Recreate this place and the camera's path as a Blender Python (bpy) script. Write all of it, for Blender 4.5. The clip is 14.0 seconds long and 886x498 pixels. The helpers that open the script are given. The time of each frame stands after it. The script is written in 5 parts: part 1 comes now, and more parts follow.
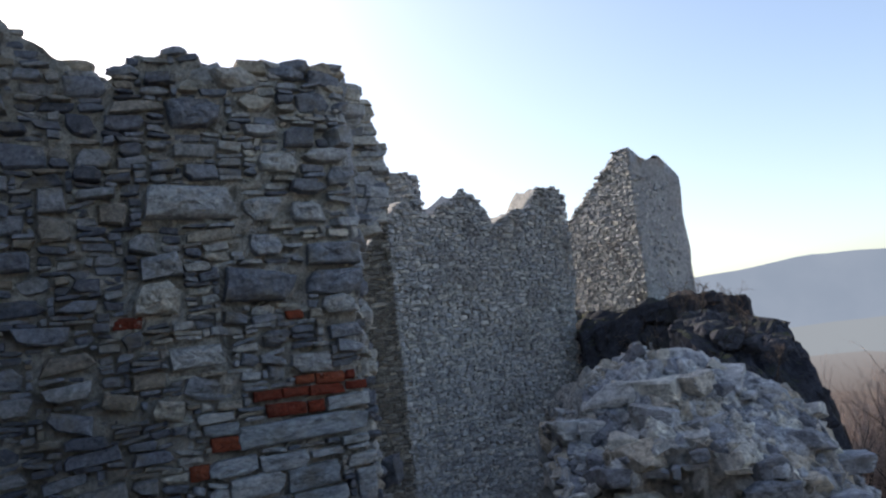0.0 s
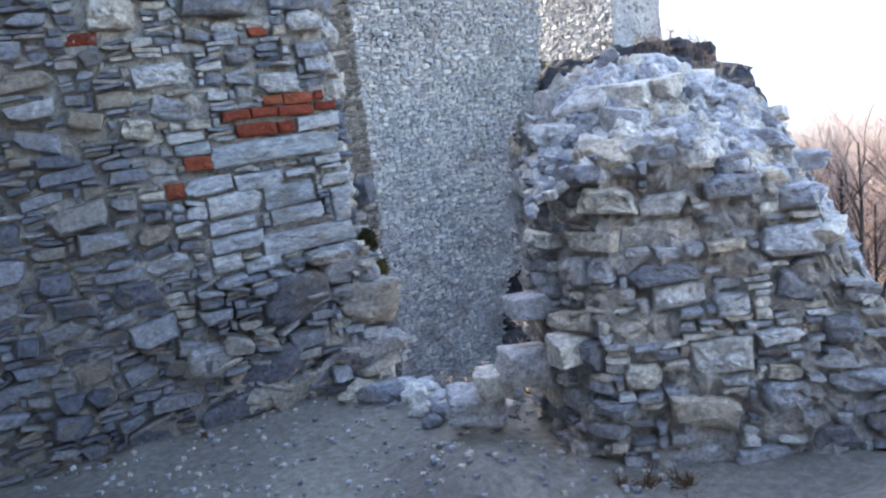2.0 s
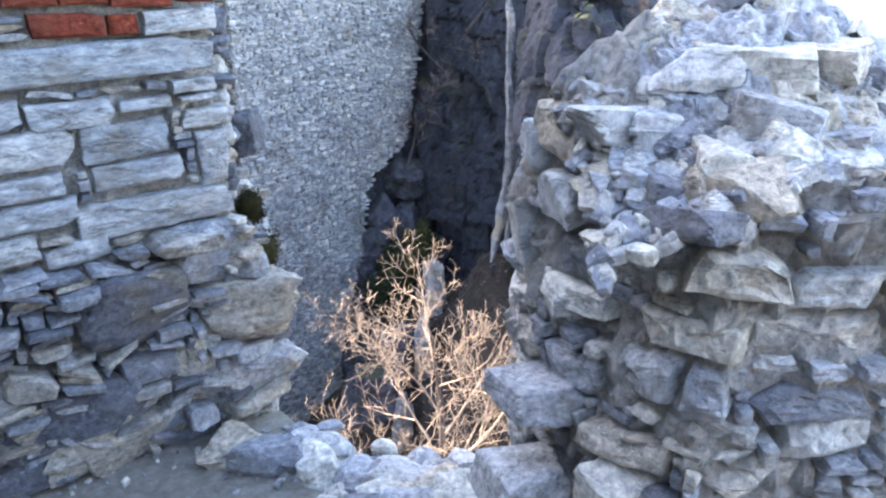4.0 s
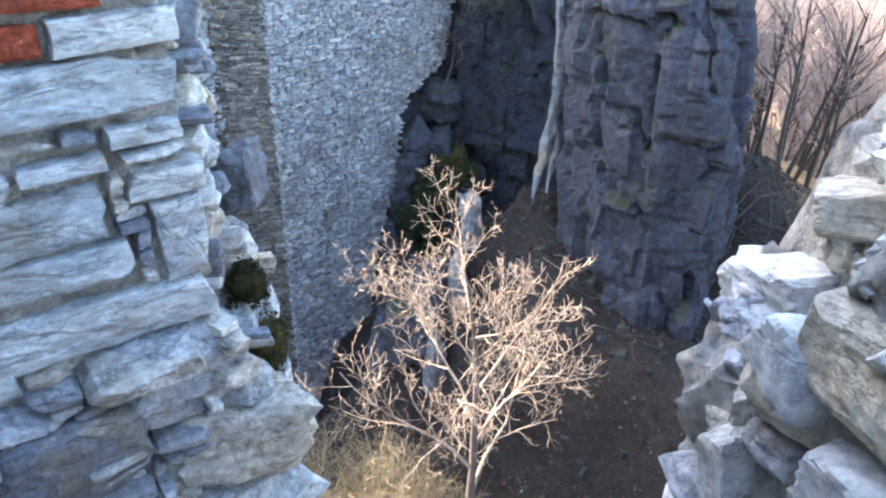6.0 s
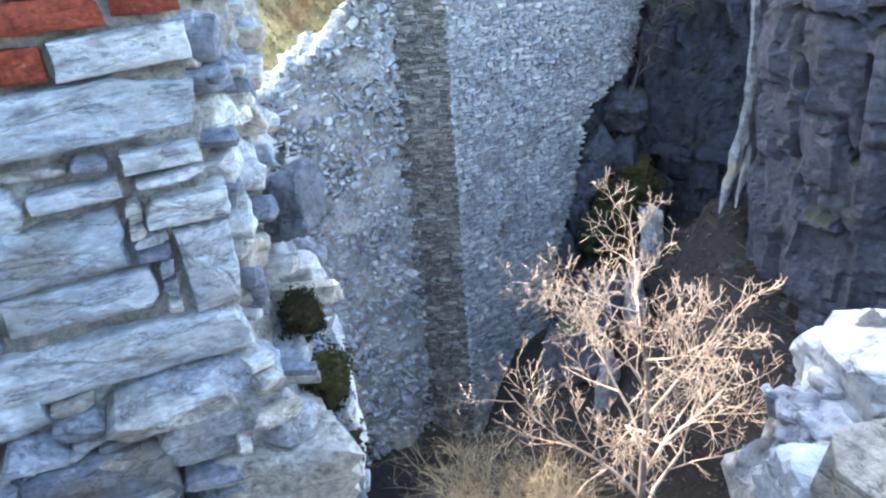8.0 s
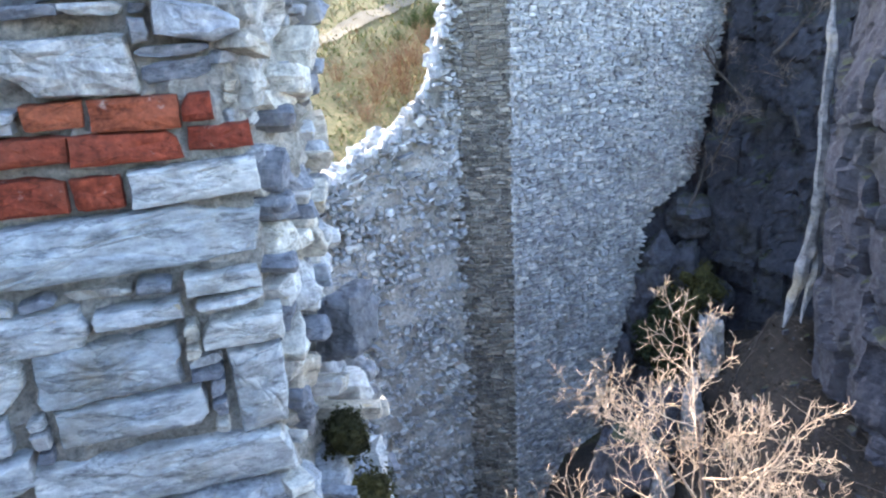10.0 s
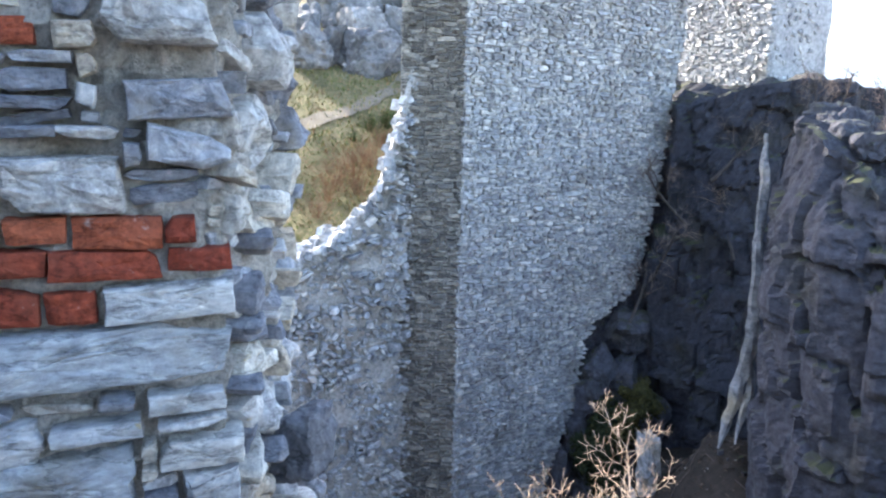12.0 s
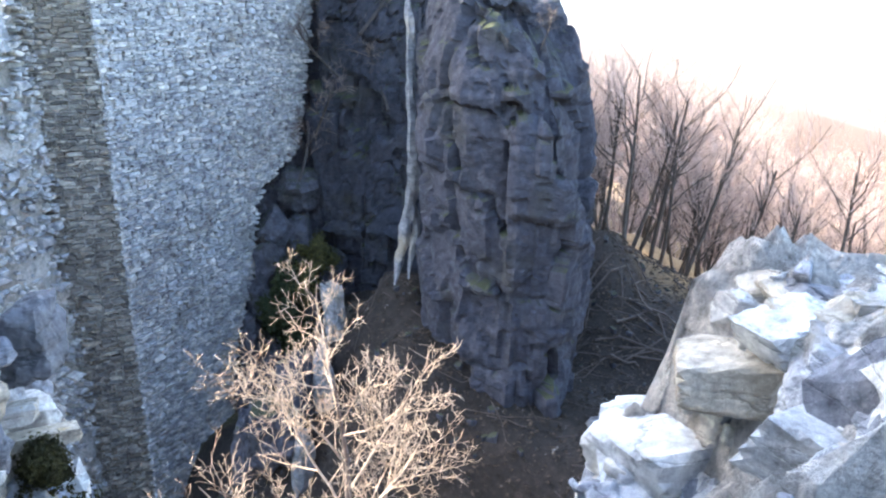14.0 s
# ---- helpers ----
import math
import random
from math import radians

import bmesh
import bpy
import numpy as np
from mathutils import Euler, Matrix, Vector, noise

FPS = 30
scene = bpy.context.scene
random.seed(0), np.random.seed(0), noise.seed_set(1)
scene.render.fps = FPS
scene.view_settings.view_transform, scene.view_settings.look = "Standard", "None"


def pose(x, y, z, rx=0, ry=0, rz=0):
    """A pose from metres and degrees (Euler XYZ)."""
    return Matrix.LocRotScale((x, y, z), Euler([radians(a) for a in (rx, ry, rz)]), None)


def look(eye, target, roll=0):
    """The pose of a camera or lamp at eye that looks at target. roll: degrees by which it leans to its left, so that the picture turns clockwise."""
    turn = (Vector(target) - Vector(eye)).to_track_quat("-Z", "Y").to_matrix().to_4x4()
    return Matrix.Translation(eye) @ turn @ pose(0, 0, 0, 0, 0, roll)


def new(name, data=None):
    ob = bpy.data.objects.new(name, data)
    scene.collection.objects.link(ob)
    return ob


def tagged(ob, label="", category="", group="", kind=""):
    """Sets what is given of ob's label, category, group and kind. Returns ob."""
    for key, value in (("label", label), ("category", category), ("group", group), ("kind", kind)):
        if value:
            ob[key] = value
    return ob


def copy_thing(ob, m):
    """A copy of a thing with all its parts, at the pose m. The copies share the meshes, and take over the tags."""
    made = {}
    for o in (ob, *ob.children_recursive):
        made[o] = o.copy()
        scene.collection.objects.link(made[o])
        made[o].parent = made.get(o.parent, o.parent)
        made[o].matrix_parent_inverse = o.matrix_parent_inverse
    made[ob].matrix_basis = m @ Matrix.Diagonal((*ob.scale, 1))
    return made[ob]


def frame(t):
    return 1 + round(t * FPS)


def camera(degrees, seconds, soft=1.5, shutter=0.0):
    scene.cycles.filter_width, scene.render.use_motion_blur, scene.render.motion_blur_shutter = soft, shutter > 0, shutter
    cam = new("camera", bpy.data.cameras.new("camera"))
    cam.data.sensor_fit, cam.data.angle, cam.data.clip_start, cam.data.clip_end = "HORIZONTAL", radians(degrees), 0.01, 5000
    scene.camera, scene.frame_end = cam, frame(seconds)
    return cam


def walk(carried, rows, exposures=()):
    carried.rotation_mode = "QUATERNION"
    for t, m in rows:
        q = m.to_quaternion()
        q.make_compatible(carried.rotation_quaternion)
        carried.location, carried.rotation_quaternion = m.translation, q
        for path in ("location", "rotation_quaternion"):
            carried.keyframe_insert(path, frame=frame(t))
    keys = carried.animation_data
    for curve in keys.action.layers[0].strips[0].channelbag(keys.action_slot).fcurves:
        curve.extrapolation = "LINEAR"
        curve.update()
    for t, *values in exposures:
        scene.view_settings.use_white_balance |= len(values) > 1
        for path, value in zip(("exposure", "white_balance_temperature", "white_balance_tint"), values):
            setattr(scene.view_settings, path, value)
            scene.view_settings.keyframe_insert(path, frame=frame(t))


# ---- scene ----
cam = camera(60.0, 14.0, soft=2.3)
PATH = [
    (0, (-1.805, -5.274, 2.079), (-0.943, -3.488, 2.341), -6.8),
    (0.5, (-1.864, -5.253, 2.073), (-1.179, -3.39, 2.316), -4.7),
    (1, (-1.903, -5.207, 2.004), (-1.276, -3.309, 2.048), -3.8),
    (1.5, (-1.893, -5.179, 1.909), (-1.198, -3.313, 1.727), -2.7),
    (2, (-1.89, -5.241, 1.832), (-1.016, -3.48, 1.461), -7.4),
    (2.5, (-1.899, -4.978, 1.802), (-0.856, -3.303, 1.478), -7.0),
    (2.7, (-1.857, -4.75, 1.826), (-0.79, -3.102, 1.443), -2.7),
    (4.8, (-0.803, -2.652, 2.126), (0.323, -1.209, 1.322), 0.3),
    (5, (-0.681, -2.519, 2.142), (0.322, -1.012, 1.293), 0.6),
    (5.5, (-0.573, -2.3, 2.169), (0.332, -0.721, 1.341), -0.5),
    (6, (-0.568, -2.056, 2.204), (0.449, -0.594, 1.293), 0.4),
    (6.5, (-0.439, -2.056, 2.161), (0.35, -0.465, 1.24), 0.8),
    (7, (-0.258, -2.033, 2.125), (0.451, -0.505, 1.048), -2.8),
    (7.5, (-0.143, -2.002, 2.106), (0.532, -0.418, 1.089), -6.5),
    (8, (-0.076, -1.981, 2.126), (0.518, -0.282, 1.254), -4.8),
    (8.5, (-0.038, -1.975, 2.156), (0.428, -0.21, 1.339), -6.3),
    (8.7, (-0.038, -1.972, 2.175), (0.412, -0.181, 1.406), -6.2),
    (10.8, (-0.079, -1.954, 2.333), (0.416, -0.07, 1.881), 0.3),
    (11, (-0.096, -1.955, 2.361), (0.383, -0.05, 1.985), 1.1),
    (11.5, (-0.115, -1.962, 2.352), (0.415, -0.066, 2.0), 1.7),
    (12, (-0.127, -1.972, 2.339), (0.535, -0.127, 1.944), 1.6),
    (12.5, (-0.181, -1.947, 2.329), (0.621, -0.179, 1.848), 2.8),
    (13, (-0.243, -1.925, 2.325), (0.719, -0.25, 1.805), 4.2),
    (13.5, (-0.271, -1.86, 2.303), (0.955, -0.395, 1.714), 3.5),
    (14, (-0.328, -1.871, 2.284), (1.009, -0.566, 1.57), 1.4),
]
EXPOSURES = [(0.0, 0.75, 6700, 13), (0.5, 0.95, 6700, 13), (1.0, 1.9, 6700, 14), (1.5, 2.55, 6700, 14), (2.5, 3.0, 6700, 15), (5.0, 3.55, 6800, 13), (6.0, 3.5, 6500, 10), (7.5, 3.6, 6400, 9), (8.5, 3.45, 6300, 9), (11.0, 3.25, 6500, 12), (11.5, 3.1, 6500, 12), (12.5, 3.0, 6400, 11), (14.0, 3.5, 6400, 9)]
walk(cam, [(t, look(e, g, r)) for t, e, g, r in PATH], EXPOSURES)

# ---- light ----
SUN_AZ, SUN_EL = 111.0, 32.0
world = bpy.data.worlds.new("sky")
scene.world = world
world.use_nodes = True
wn = world.node_tree
sky = wn.nodes.new("ShaderNodeTexSky")
sky.sky_type = "NISHITA"
sky.sun_disc = False
sky.sun_elevation = radians(SUN_EL)
sky.sun_rotation = radians(90 - SUN_AZ)
sky.dust_density = 2.5
sky.altitude = 400
back = wn.nodes["Background"]
wn.links.new(sky.outputs[0], back.inputs[0])
back.inputs[1].default_value = 0.15
sun = new("sun", bpy.data.lights.new("sun", "SUN"))
sun.data.energy = 3.2
sun.data.angle = radians(0.53)
sun.data.color = (1.0, 0.93, 0.82)
sd = Vector((math.cos(radians(SUN_AZ)) * math.cos(radians(SUN_EL)), math.sin(radians(SUN_AZ)) * math.cos(radians(SUN_EL)), math.sin(radians(SUN_EL))))
sun.matrix_world = look(sd * 60, (0, 0, 0))


# ---- materials ----
def shade(name, rough=0.9):
    m = bpy.data.materials.new(name)
    m.use_nodes = True
    nt = m.node_tree
    p = nt.nodes["Principled BSDF"]
    p.inputs["Roughness"].default_value = rough
    p.inputs["Specular IOR Level"].default_value = 0.25
    return m, nt, p


def nd(nt, kind, **kw):
    n = nt.nodes.new(kind)
    for k, v in kw.items():
        n.inputs[k.replace("_", " ")].default_value = v
    return n


def ramp(nt, stops, fac, smooth=True):
    r = nt.nodes.new("ShaderNodeValToRGB")
    r.color_ramp.interpolation = "LINEAR" if smooth else "CONSTANT"
    while len(r.color_ramp.elements) < len(stops):
        r.color_ramp.elements.new(0.5)
    for e, (pos, col) in zip(r.color_ramp.elements, stops):
        e.position, e.color = pos, (*col, 1)
    nt.links.new(fac, r.inputs[0])
    return r.outputs[0]


def blend(nt, fac, a, b, mode="MIX"):
    m = nt.nodes.new("ShaderNodeMix")
    m.data_type, m.blend_type = "RGBA", mode
    for sock, v in ((m.inputs[0], fac), (m.inputs[6], a), (m.inputs[7], b)):
        if isinstance(v, (int, float)):
            sock.default_value = v
        elif isinstance(v, tuple):
            sock.default_value = (*v, 1)
        else:
            nt.links.new(v, sock)
    return m.outputs[2]


def noise_of(nt, scale, detail=5, rough=0.6, stretch=None):
    tc = nt.nodes.new("ShaderNodeTexCoord")
    n = nd(nt, "ShaderNodeTexNoise", Scale=scale, Detail=detail, Roughness=rough)
    geo = nt.nodes.new("ShaderNodeNewGeometry")
    if stretch:
        mp = nt.nodes.new("ShaderNodeMapping")
        mp.inputs["Scale"].default_value = stretch
        nt.links.new(geo.outputs["Position"], mp.inputs[0])
        nt.links.new(mp.outputs[0], n.inputs["Vector"])
    else:
        nt.links.new(geo.outputs["Position"], n.inputs["Vector"])
    nt.nodes.remove(tc)
    return n.outputs["Fac"]


def bump(nt, p, height, strength, dist):
    b = nd(nt, "ShaderNodeBump", Strength=strength, Distance=dist)
    nt.links.new(height, b.inputs["Height"])
    nt.links.new(b.outputs[0], p.inputs["Normal"])


def stone_material(name, stops, islands=False, grain=30.0, stain=(0.20, 0.17, 0.12), lichen=None, dist=0.01, stretch=None, ledge=None, spots=(0.62, 0.61, 0.58), cracks=0.35):
    m, nt, p = shade(name, 0.92)
    if islands:
        rnd = nt.nodes.new("ShaderNodeNewGeometry").outputs["Random Per Island"]
    else:
        rnd = nt.nodes.new("ShaderNodeObjectInfo").outputs["Random"]
    col = ramp(nt, stops, rnd)
    fine = noise_of(nt, grain, 8, 0.7, stretch)
    tone = ramp(nt, [(0.28, (0.32, 0.32, 0.34)), (0.45, (0.85, 0.85, 0.85)), (0.55, (1.1, 1.1, 1.08)), (0.72, (1.7, 1.68, 1.62))], fine)
    col = blend(nt, 1.0, col, tone, "MULTIPLY")
    wide = noise_of(nt, grain * 0.14, 6, 0.65)
    col = blend(nt, ramp(nt, [(0.52, (0, 0, 0)), (0.7, (0.75, 0.75, 0.75))], wide), col, stain)
    pale = noise_of(nt, grain * 0.33, 7, 0.75)
    col = blend(nt, ramp(nt, [(0.6, (0, 0, 0)), (0.72, (0.55, 0.55, 0.55))], pale), col, spots)
    # thin dark bedding cracks and paler laminae
    bed = noise_of(nt, grain * 0.17, 7, 0.62, (0.6, 0.6, 2.4))
    line = ramp(nt, [(0.482, (1, 1, 1)), (0.494, (1 - cracks,) * 3), (0.50, (1 - cracks,) * 3), (0.508, (1.08, 1.08, 1.06)), (0.55, (1, 1, 1))], bed)
    col = blend(nt, 1.0, col, line, "MULTIPLY")
    if lichen:
        spot = noise_of(nt, grain * 0.22, 9, 0.8)
        col = blend(nt, ramp(nt, [(0.63, (0, 0, 0)), (0.68, (0.8, 0.8, 0.8))], spot), col, lichen)
    if ledge:
        up = nd(nt, "ShaderNodeSeparateXYZ")
        nt.links.new(nt.nodes.new("ShaderNodeNewGeometry").outputs["Normal"], up.inputs[0])
        both = nd(nt, "ShaderNodeMath")
        both.operation = "MULTIPLY"
        nt.links.new(up.outputs[2], both.inputs[0])
        nt.links.new(noise_of(nt, 1.1, 6, 0.7), both.inputs[1])
        col = blend(nt, ramp(nt, [(0.36, (0, 0, 0)), (0.5, (0.8, 0.8, 0.8))], both.outputs[0]), col, ledge)
    nt.links.new(col, p.inputs["Base Color"])
    mix = nd(nt, "ShaderNodeMath")
    mix.operation = "ADD"
    nt.links.new(fine, mix.inputs[0])
    nt.links.new(pale, mix.inputs[1])
    groove = nd(nt, "ShaderNodeMath")
    groove.operation = "ADD"
    nt.links.new(mix.outputs[0], groove.inputs[0])
    nt.links.new(ramp(nt, [(0.475, (0.25, 0.25, 0.25)), (0.496, (0, 0, 0)), (0.517, (0.25, 0.25, 0.25))], bed), groove.inputs[1])
    bump(nt, p, groove.outputs[0], 0.9, dist)
    return m


def soil_material(name, stops, scale, dist=0.03, fine_scale=None):
    m, nt, p = shade(name, 0.95)
    a = noise_of(nt, scale, 8, 0.65)
    col = ramp(nt, stops, a)
    f = noise_of(nt, fine_scale or scale * 9, 6, 0.75)
    col = blend(nt, 1.0, col, ramp(nt, [(0.3, (0.45, 0.45, 0.45)), (0.5, (1, 1, 1)), (0.75, (1.5, 1.45, 1.4))], f), "MULTIPLY")
    nt.links.new(col, p.inputs["Base Color"])
    bump(nt, p, f, 1.0, dist)
    return m


GREYS = [(0.0, (0.125, 0.131, 0.152)), (0.25, (0.205, 0.217, 0.247)), (0.5, (0.315, 0.324, 0.344)), (0.7, (0.40, 0.397, 0.387)), (0.85, (0.34, 0.297, 0.24)), (1.0, (0.51, 0.49, 0.44))]
OLDER = [(0.0, (0.085, 0.09, 0.11)), (0.3, (0.145, 0.153, 0.183)), (0.6, (0.21, 0.218, 0.245)), (0.85, (0.26, 0.255, 0.255)), (1.0, (0.24, 0.20, 0.155))]
M_STONE = stone_material("limestone", GREYS, lichen=(0.42, 0.30, 0.12))
M_STONES = stone_material("limestone_rubble", GREYS, islands=True)
M_OLDSTONES = stone_material("blackened_limestone_rubble", OLDER, islands=True)
# Same greys lifted: open-sky light on the stump is put into the stone.
PALER = [(p, (min(0.68, r0 * 1.36 + 0.03), min(0.67, g0 * 1.36 + 0.025), min(0.66, b0 * 1.34 + 0.02))) for p, (r0, g0, b0) in GREYS]
M_STUMP = stone_material("pale_skylit_limestone_block", PALER, lichen=(0.42, 0.30, 0.12))
M_STUMPS = stone_material("pale_skylit_limestone_rubble", PALER, islands=True)
M_ASHLAR = stone_material("pale_limestone", [(0.0, (0.285, 0.307, 0.325)), (0.5, (0.37, 0.387, 0.40)), (1.0, (0.46, 0.455, 0.43))], grain=22, lichen=(0.40, 0.30, 0.13), stretch=(0.6, 0.8, 1.5))
# Pale stone, with the sun on the slab tops put into its colour.
M_SLAB = stone_material("pale_sunlit_broken_limestone", [(0.0, (0.40, 0.42, 0.43)), (1.0, (0.56, 0.56, 0.55))], grain=18, lichen=(0.42, 0.32, 0.16))
M_BRICK = stone_material("red_brick", [(0.0, (0.16, 0.032, 0.018)), (0.6, (0.23, 0.05, 0.026)), (1.0, (0.27, 0.08, 0.04))], grain=40, stain=(0.16, 0.05, 0.03), dist=0.006)
M_FAR = stone_material("far_masonry", [(0.0, (0.22, 0.226, 0.238)), (0.3, (0.32, 0.325, 0.335)), (0.65, (0.385, 0.385, 0.39)), (0.9, (0.45, 0.435, 0.41)), (1.0, (0.54, 0.515, 0.48))], islands=True, grain=5, stain=(0.15, 0.142, 0.13), dist=0.03)
# Browner stone; the return's lack of skylight is put into its tone.
M_BROWNSHADE = stone_material("brown_shaded_far_masonry", [(0.0, (0.08, 0.075, 0.07)), (0.4, (0.135, 0.126, 0.114)), (0.8, (0.20, 0.184, 0.16)), (1.0, (0.32, 0.295, 0.255))], islands=True, grain=7, stain=(0.17, 0.15, 0.12), dist=0.03)
M_MORTAR = soil_material("lime_mortar", [(0.3, (0.25, 0.232, 0.20)), (0.5, (0.42, 0.395, 0.35)), (0.7, (0.60, 0.575, 0.525))], 7.0, 0.03, 60)
M_FARMORTAR = soil_material("weathered_mortar", [(0.3, (0.26, 0.25, 0.23)), (0.7, (0.40, 0.38, 0.35))], 0.8, 0.05, 9)
M_PLASTER = soil_material("old_plaster", [(0.3, (0.22, 0.22, 0.225)), (0.5, (0.32, 0.32, 0.32)), (0.7, (0.42, 0.41, 0.40))], 0.7, 0.04, 6)
M_CAP = soil_material("pale_lime_mortar", [(0.3, (0.36, 0.33, 0.29)), (0.5, (0.52, 0.49, 0.445)), (0.7, (0.68, 0.655, 0.61))], 5.0, 0.035, 38)
# Ravine shade is put into both dark cliff rock colours.
M_ROCK = stone_material("dark_shaded_cliff_rock", [(0.0, (0.024, 0.025, 0.033)), (0.5, (0.037, 0.038, 0.049)), (1.0, (0.058, 0.059, 0.072))], islands=True, grain=5, stain=(0.035, 0.033, 0.024), lichen=(0.045, 0.05, 0.018), dist=0.05, ledge=(0.035, 0.04, 0.014), spots=(0.085, 0.088, 0.105))
M_BUTTRESS = stone_material("blue_grey_shaded_cliff_rock", [(0.0, (0.031, 0.032, 0.042)), (1.0, (0.041, 0.042, 0.054))], grain=5, stain=(0.035, 0.034, 0.028), lichen=(0.045, 0.05, 0.018), dist=0.05, ledge=(0.035, 0.04, 0.014), spots=(0.10, 0.104, 0.124))
M_PALE = stone_material("pale_rock", [(0.0, (0.10, 0.104, 0.118)), (1.0, (0.17, 0.172, 0.178))], islands=True, grain=6, spots=(0.26, 0.26, 0.265), dist=0.05)
M_BARK = soil_material("dark_bark", [(0.3, (0.026, 0.022, 0.02)), (0.7, (0.06, 0.05, 0.044))], 6, 0.01)
M_TWIG = soil_material("pale_twig", [(0.3, (0.22, 0.145, 0.10)), (0.7, (0.46, 0.36, 0.27))], 2, 0.004)
M_SHRUB = soil_material("dry_shrub", [(0.3, (0.17, 0.125, 0.07)), (0.7, (0.33, 0.255, 0.15))], 5, 0.004)
M_WOOD = soil_material("brown_wood", [(0.3, (0.09, 0.066, 0.055)), (0.7, (0.17, 0.128, 0.108))], 4, 0.004)
M_STICK = soil_material("fallen_wood", [(0.3, (0.045, 0.036, 0.03)), (0.7, (0.10, 0.08, 0.068))], 4, 0.004)
M_MOSS = soil_material("moss", [(0.3, (0.018, 0.018, 0.007)), (0.5, (0.045, 0.043, 0.014)), (0.7, (0.115, 0.10, 0.028))], 9, 0.03)
M_IVY = soil_material("dark_ivy", [(0.3, (0.010, 0.013, 0.005)), (0.55, (0.025, 0.032, 0.012)), (0.75, (0.05, 0.055, 0.02))], 7, 0.03)
M_OUTCROP = stone_material("sunlit_outcrop", [(0.0, (0.10, 0.10, 0.105)), (0.6, (0.17, 0.17, 0.17)), (1.0, (0.26, 0.25, 0.24))], grain=2.5, stain=(0.08, 0.075, 0.06), dist=0.12)
M_PATH = soil_material("path_earth", [(0.3, (0.12, 0.10, 0.07)), (0.7, (0.19, 0.16, 0.115))], 2.0, 0.02)
M_LEAF = soil_material("evergreen", [(0.3, (0.02, 0.035, 0.008)), (0.7, (0.05, 0.075, 0.018))], 4, 0.01)
M_ROCKDARK = stone_material("dark_block_stone", [(0.0, (0.09, 0.093, 0.108)), (1.0, (0.14, 0.143, 0.158))], grain=20, stain=(0.06, 0.06, 0.06))
M_LITTER = stone_material("fallen_leaves", [(0.0, (0.018, 0.014, 0.010)), (0.6, (0.038, 0.028, 0.020)), (1.0, (0.085, 0.062, 0.043))], islands=True, grain=9, stain=(0.04, 0.03, 0.02), dist=0.005)
M_BLADE = stone_material("grass_blades", [(0.0, (0.07, 0.095, 0.025)), (0.4, (0.17, 0.165, 0.06)), (0.75, (0.30, 0.235, 0.12)), (1.0, (0.22, 0.125, 0.065))], islands=True, grain=3, stain=(0.10, 0.075, 0.035), dist=0.002)
M_DRYGRASS = soil_material("dry_grass", [(0.3, (0.11, 0.055, 0.03)), (0.7, (0.22, 0.125, 0.07))], 3, 0.004)


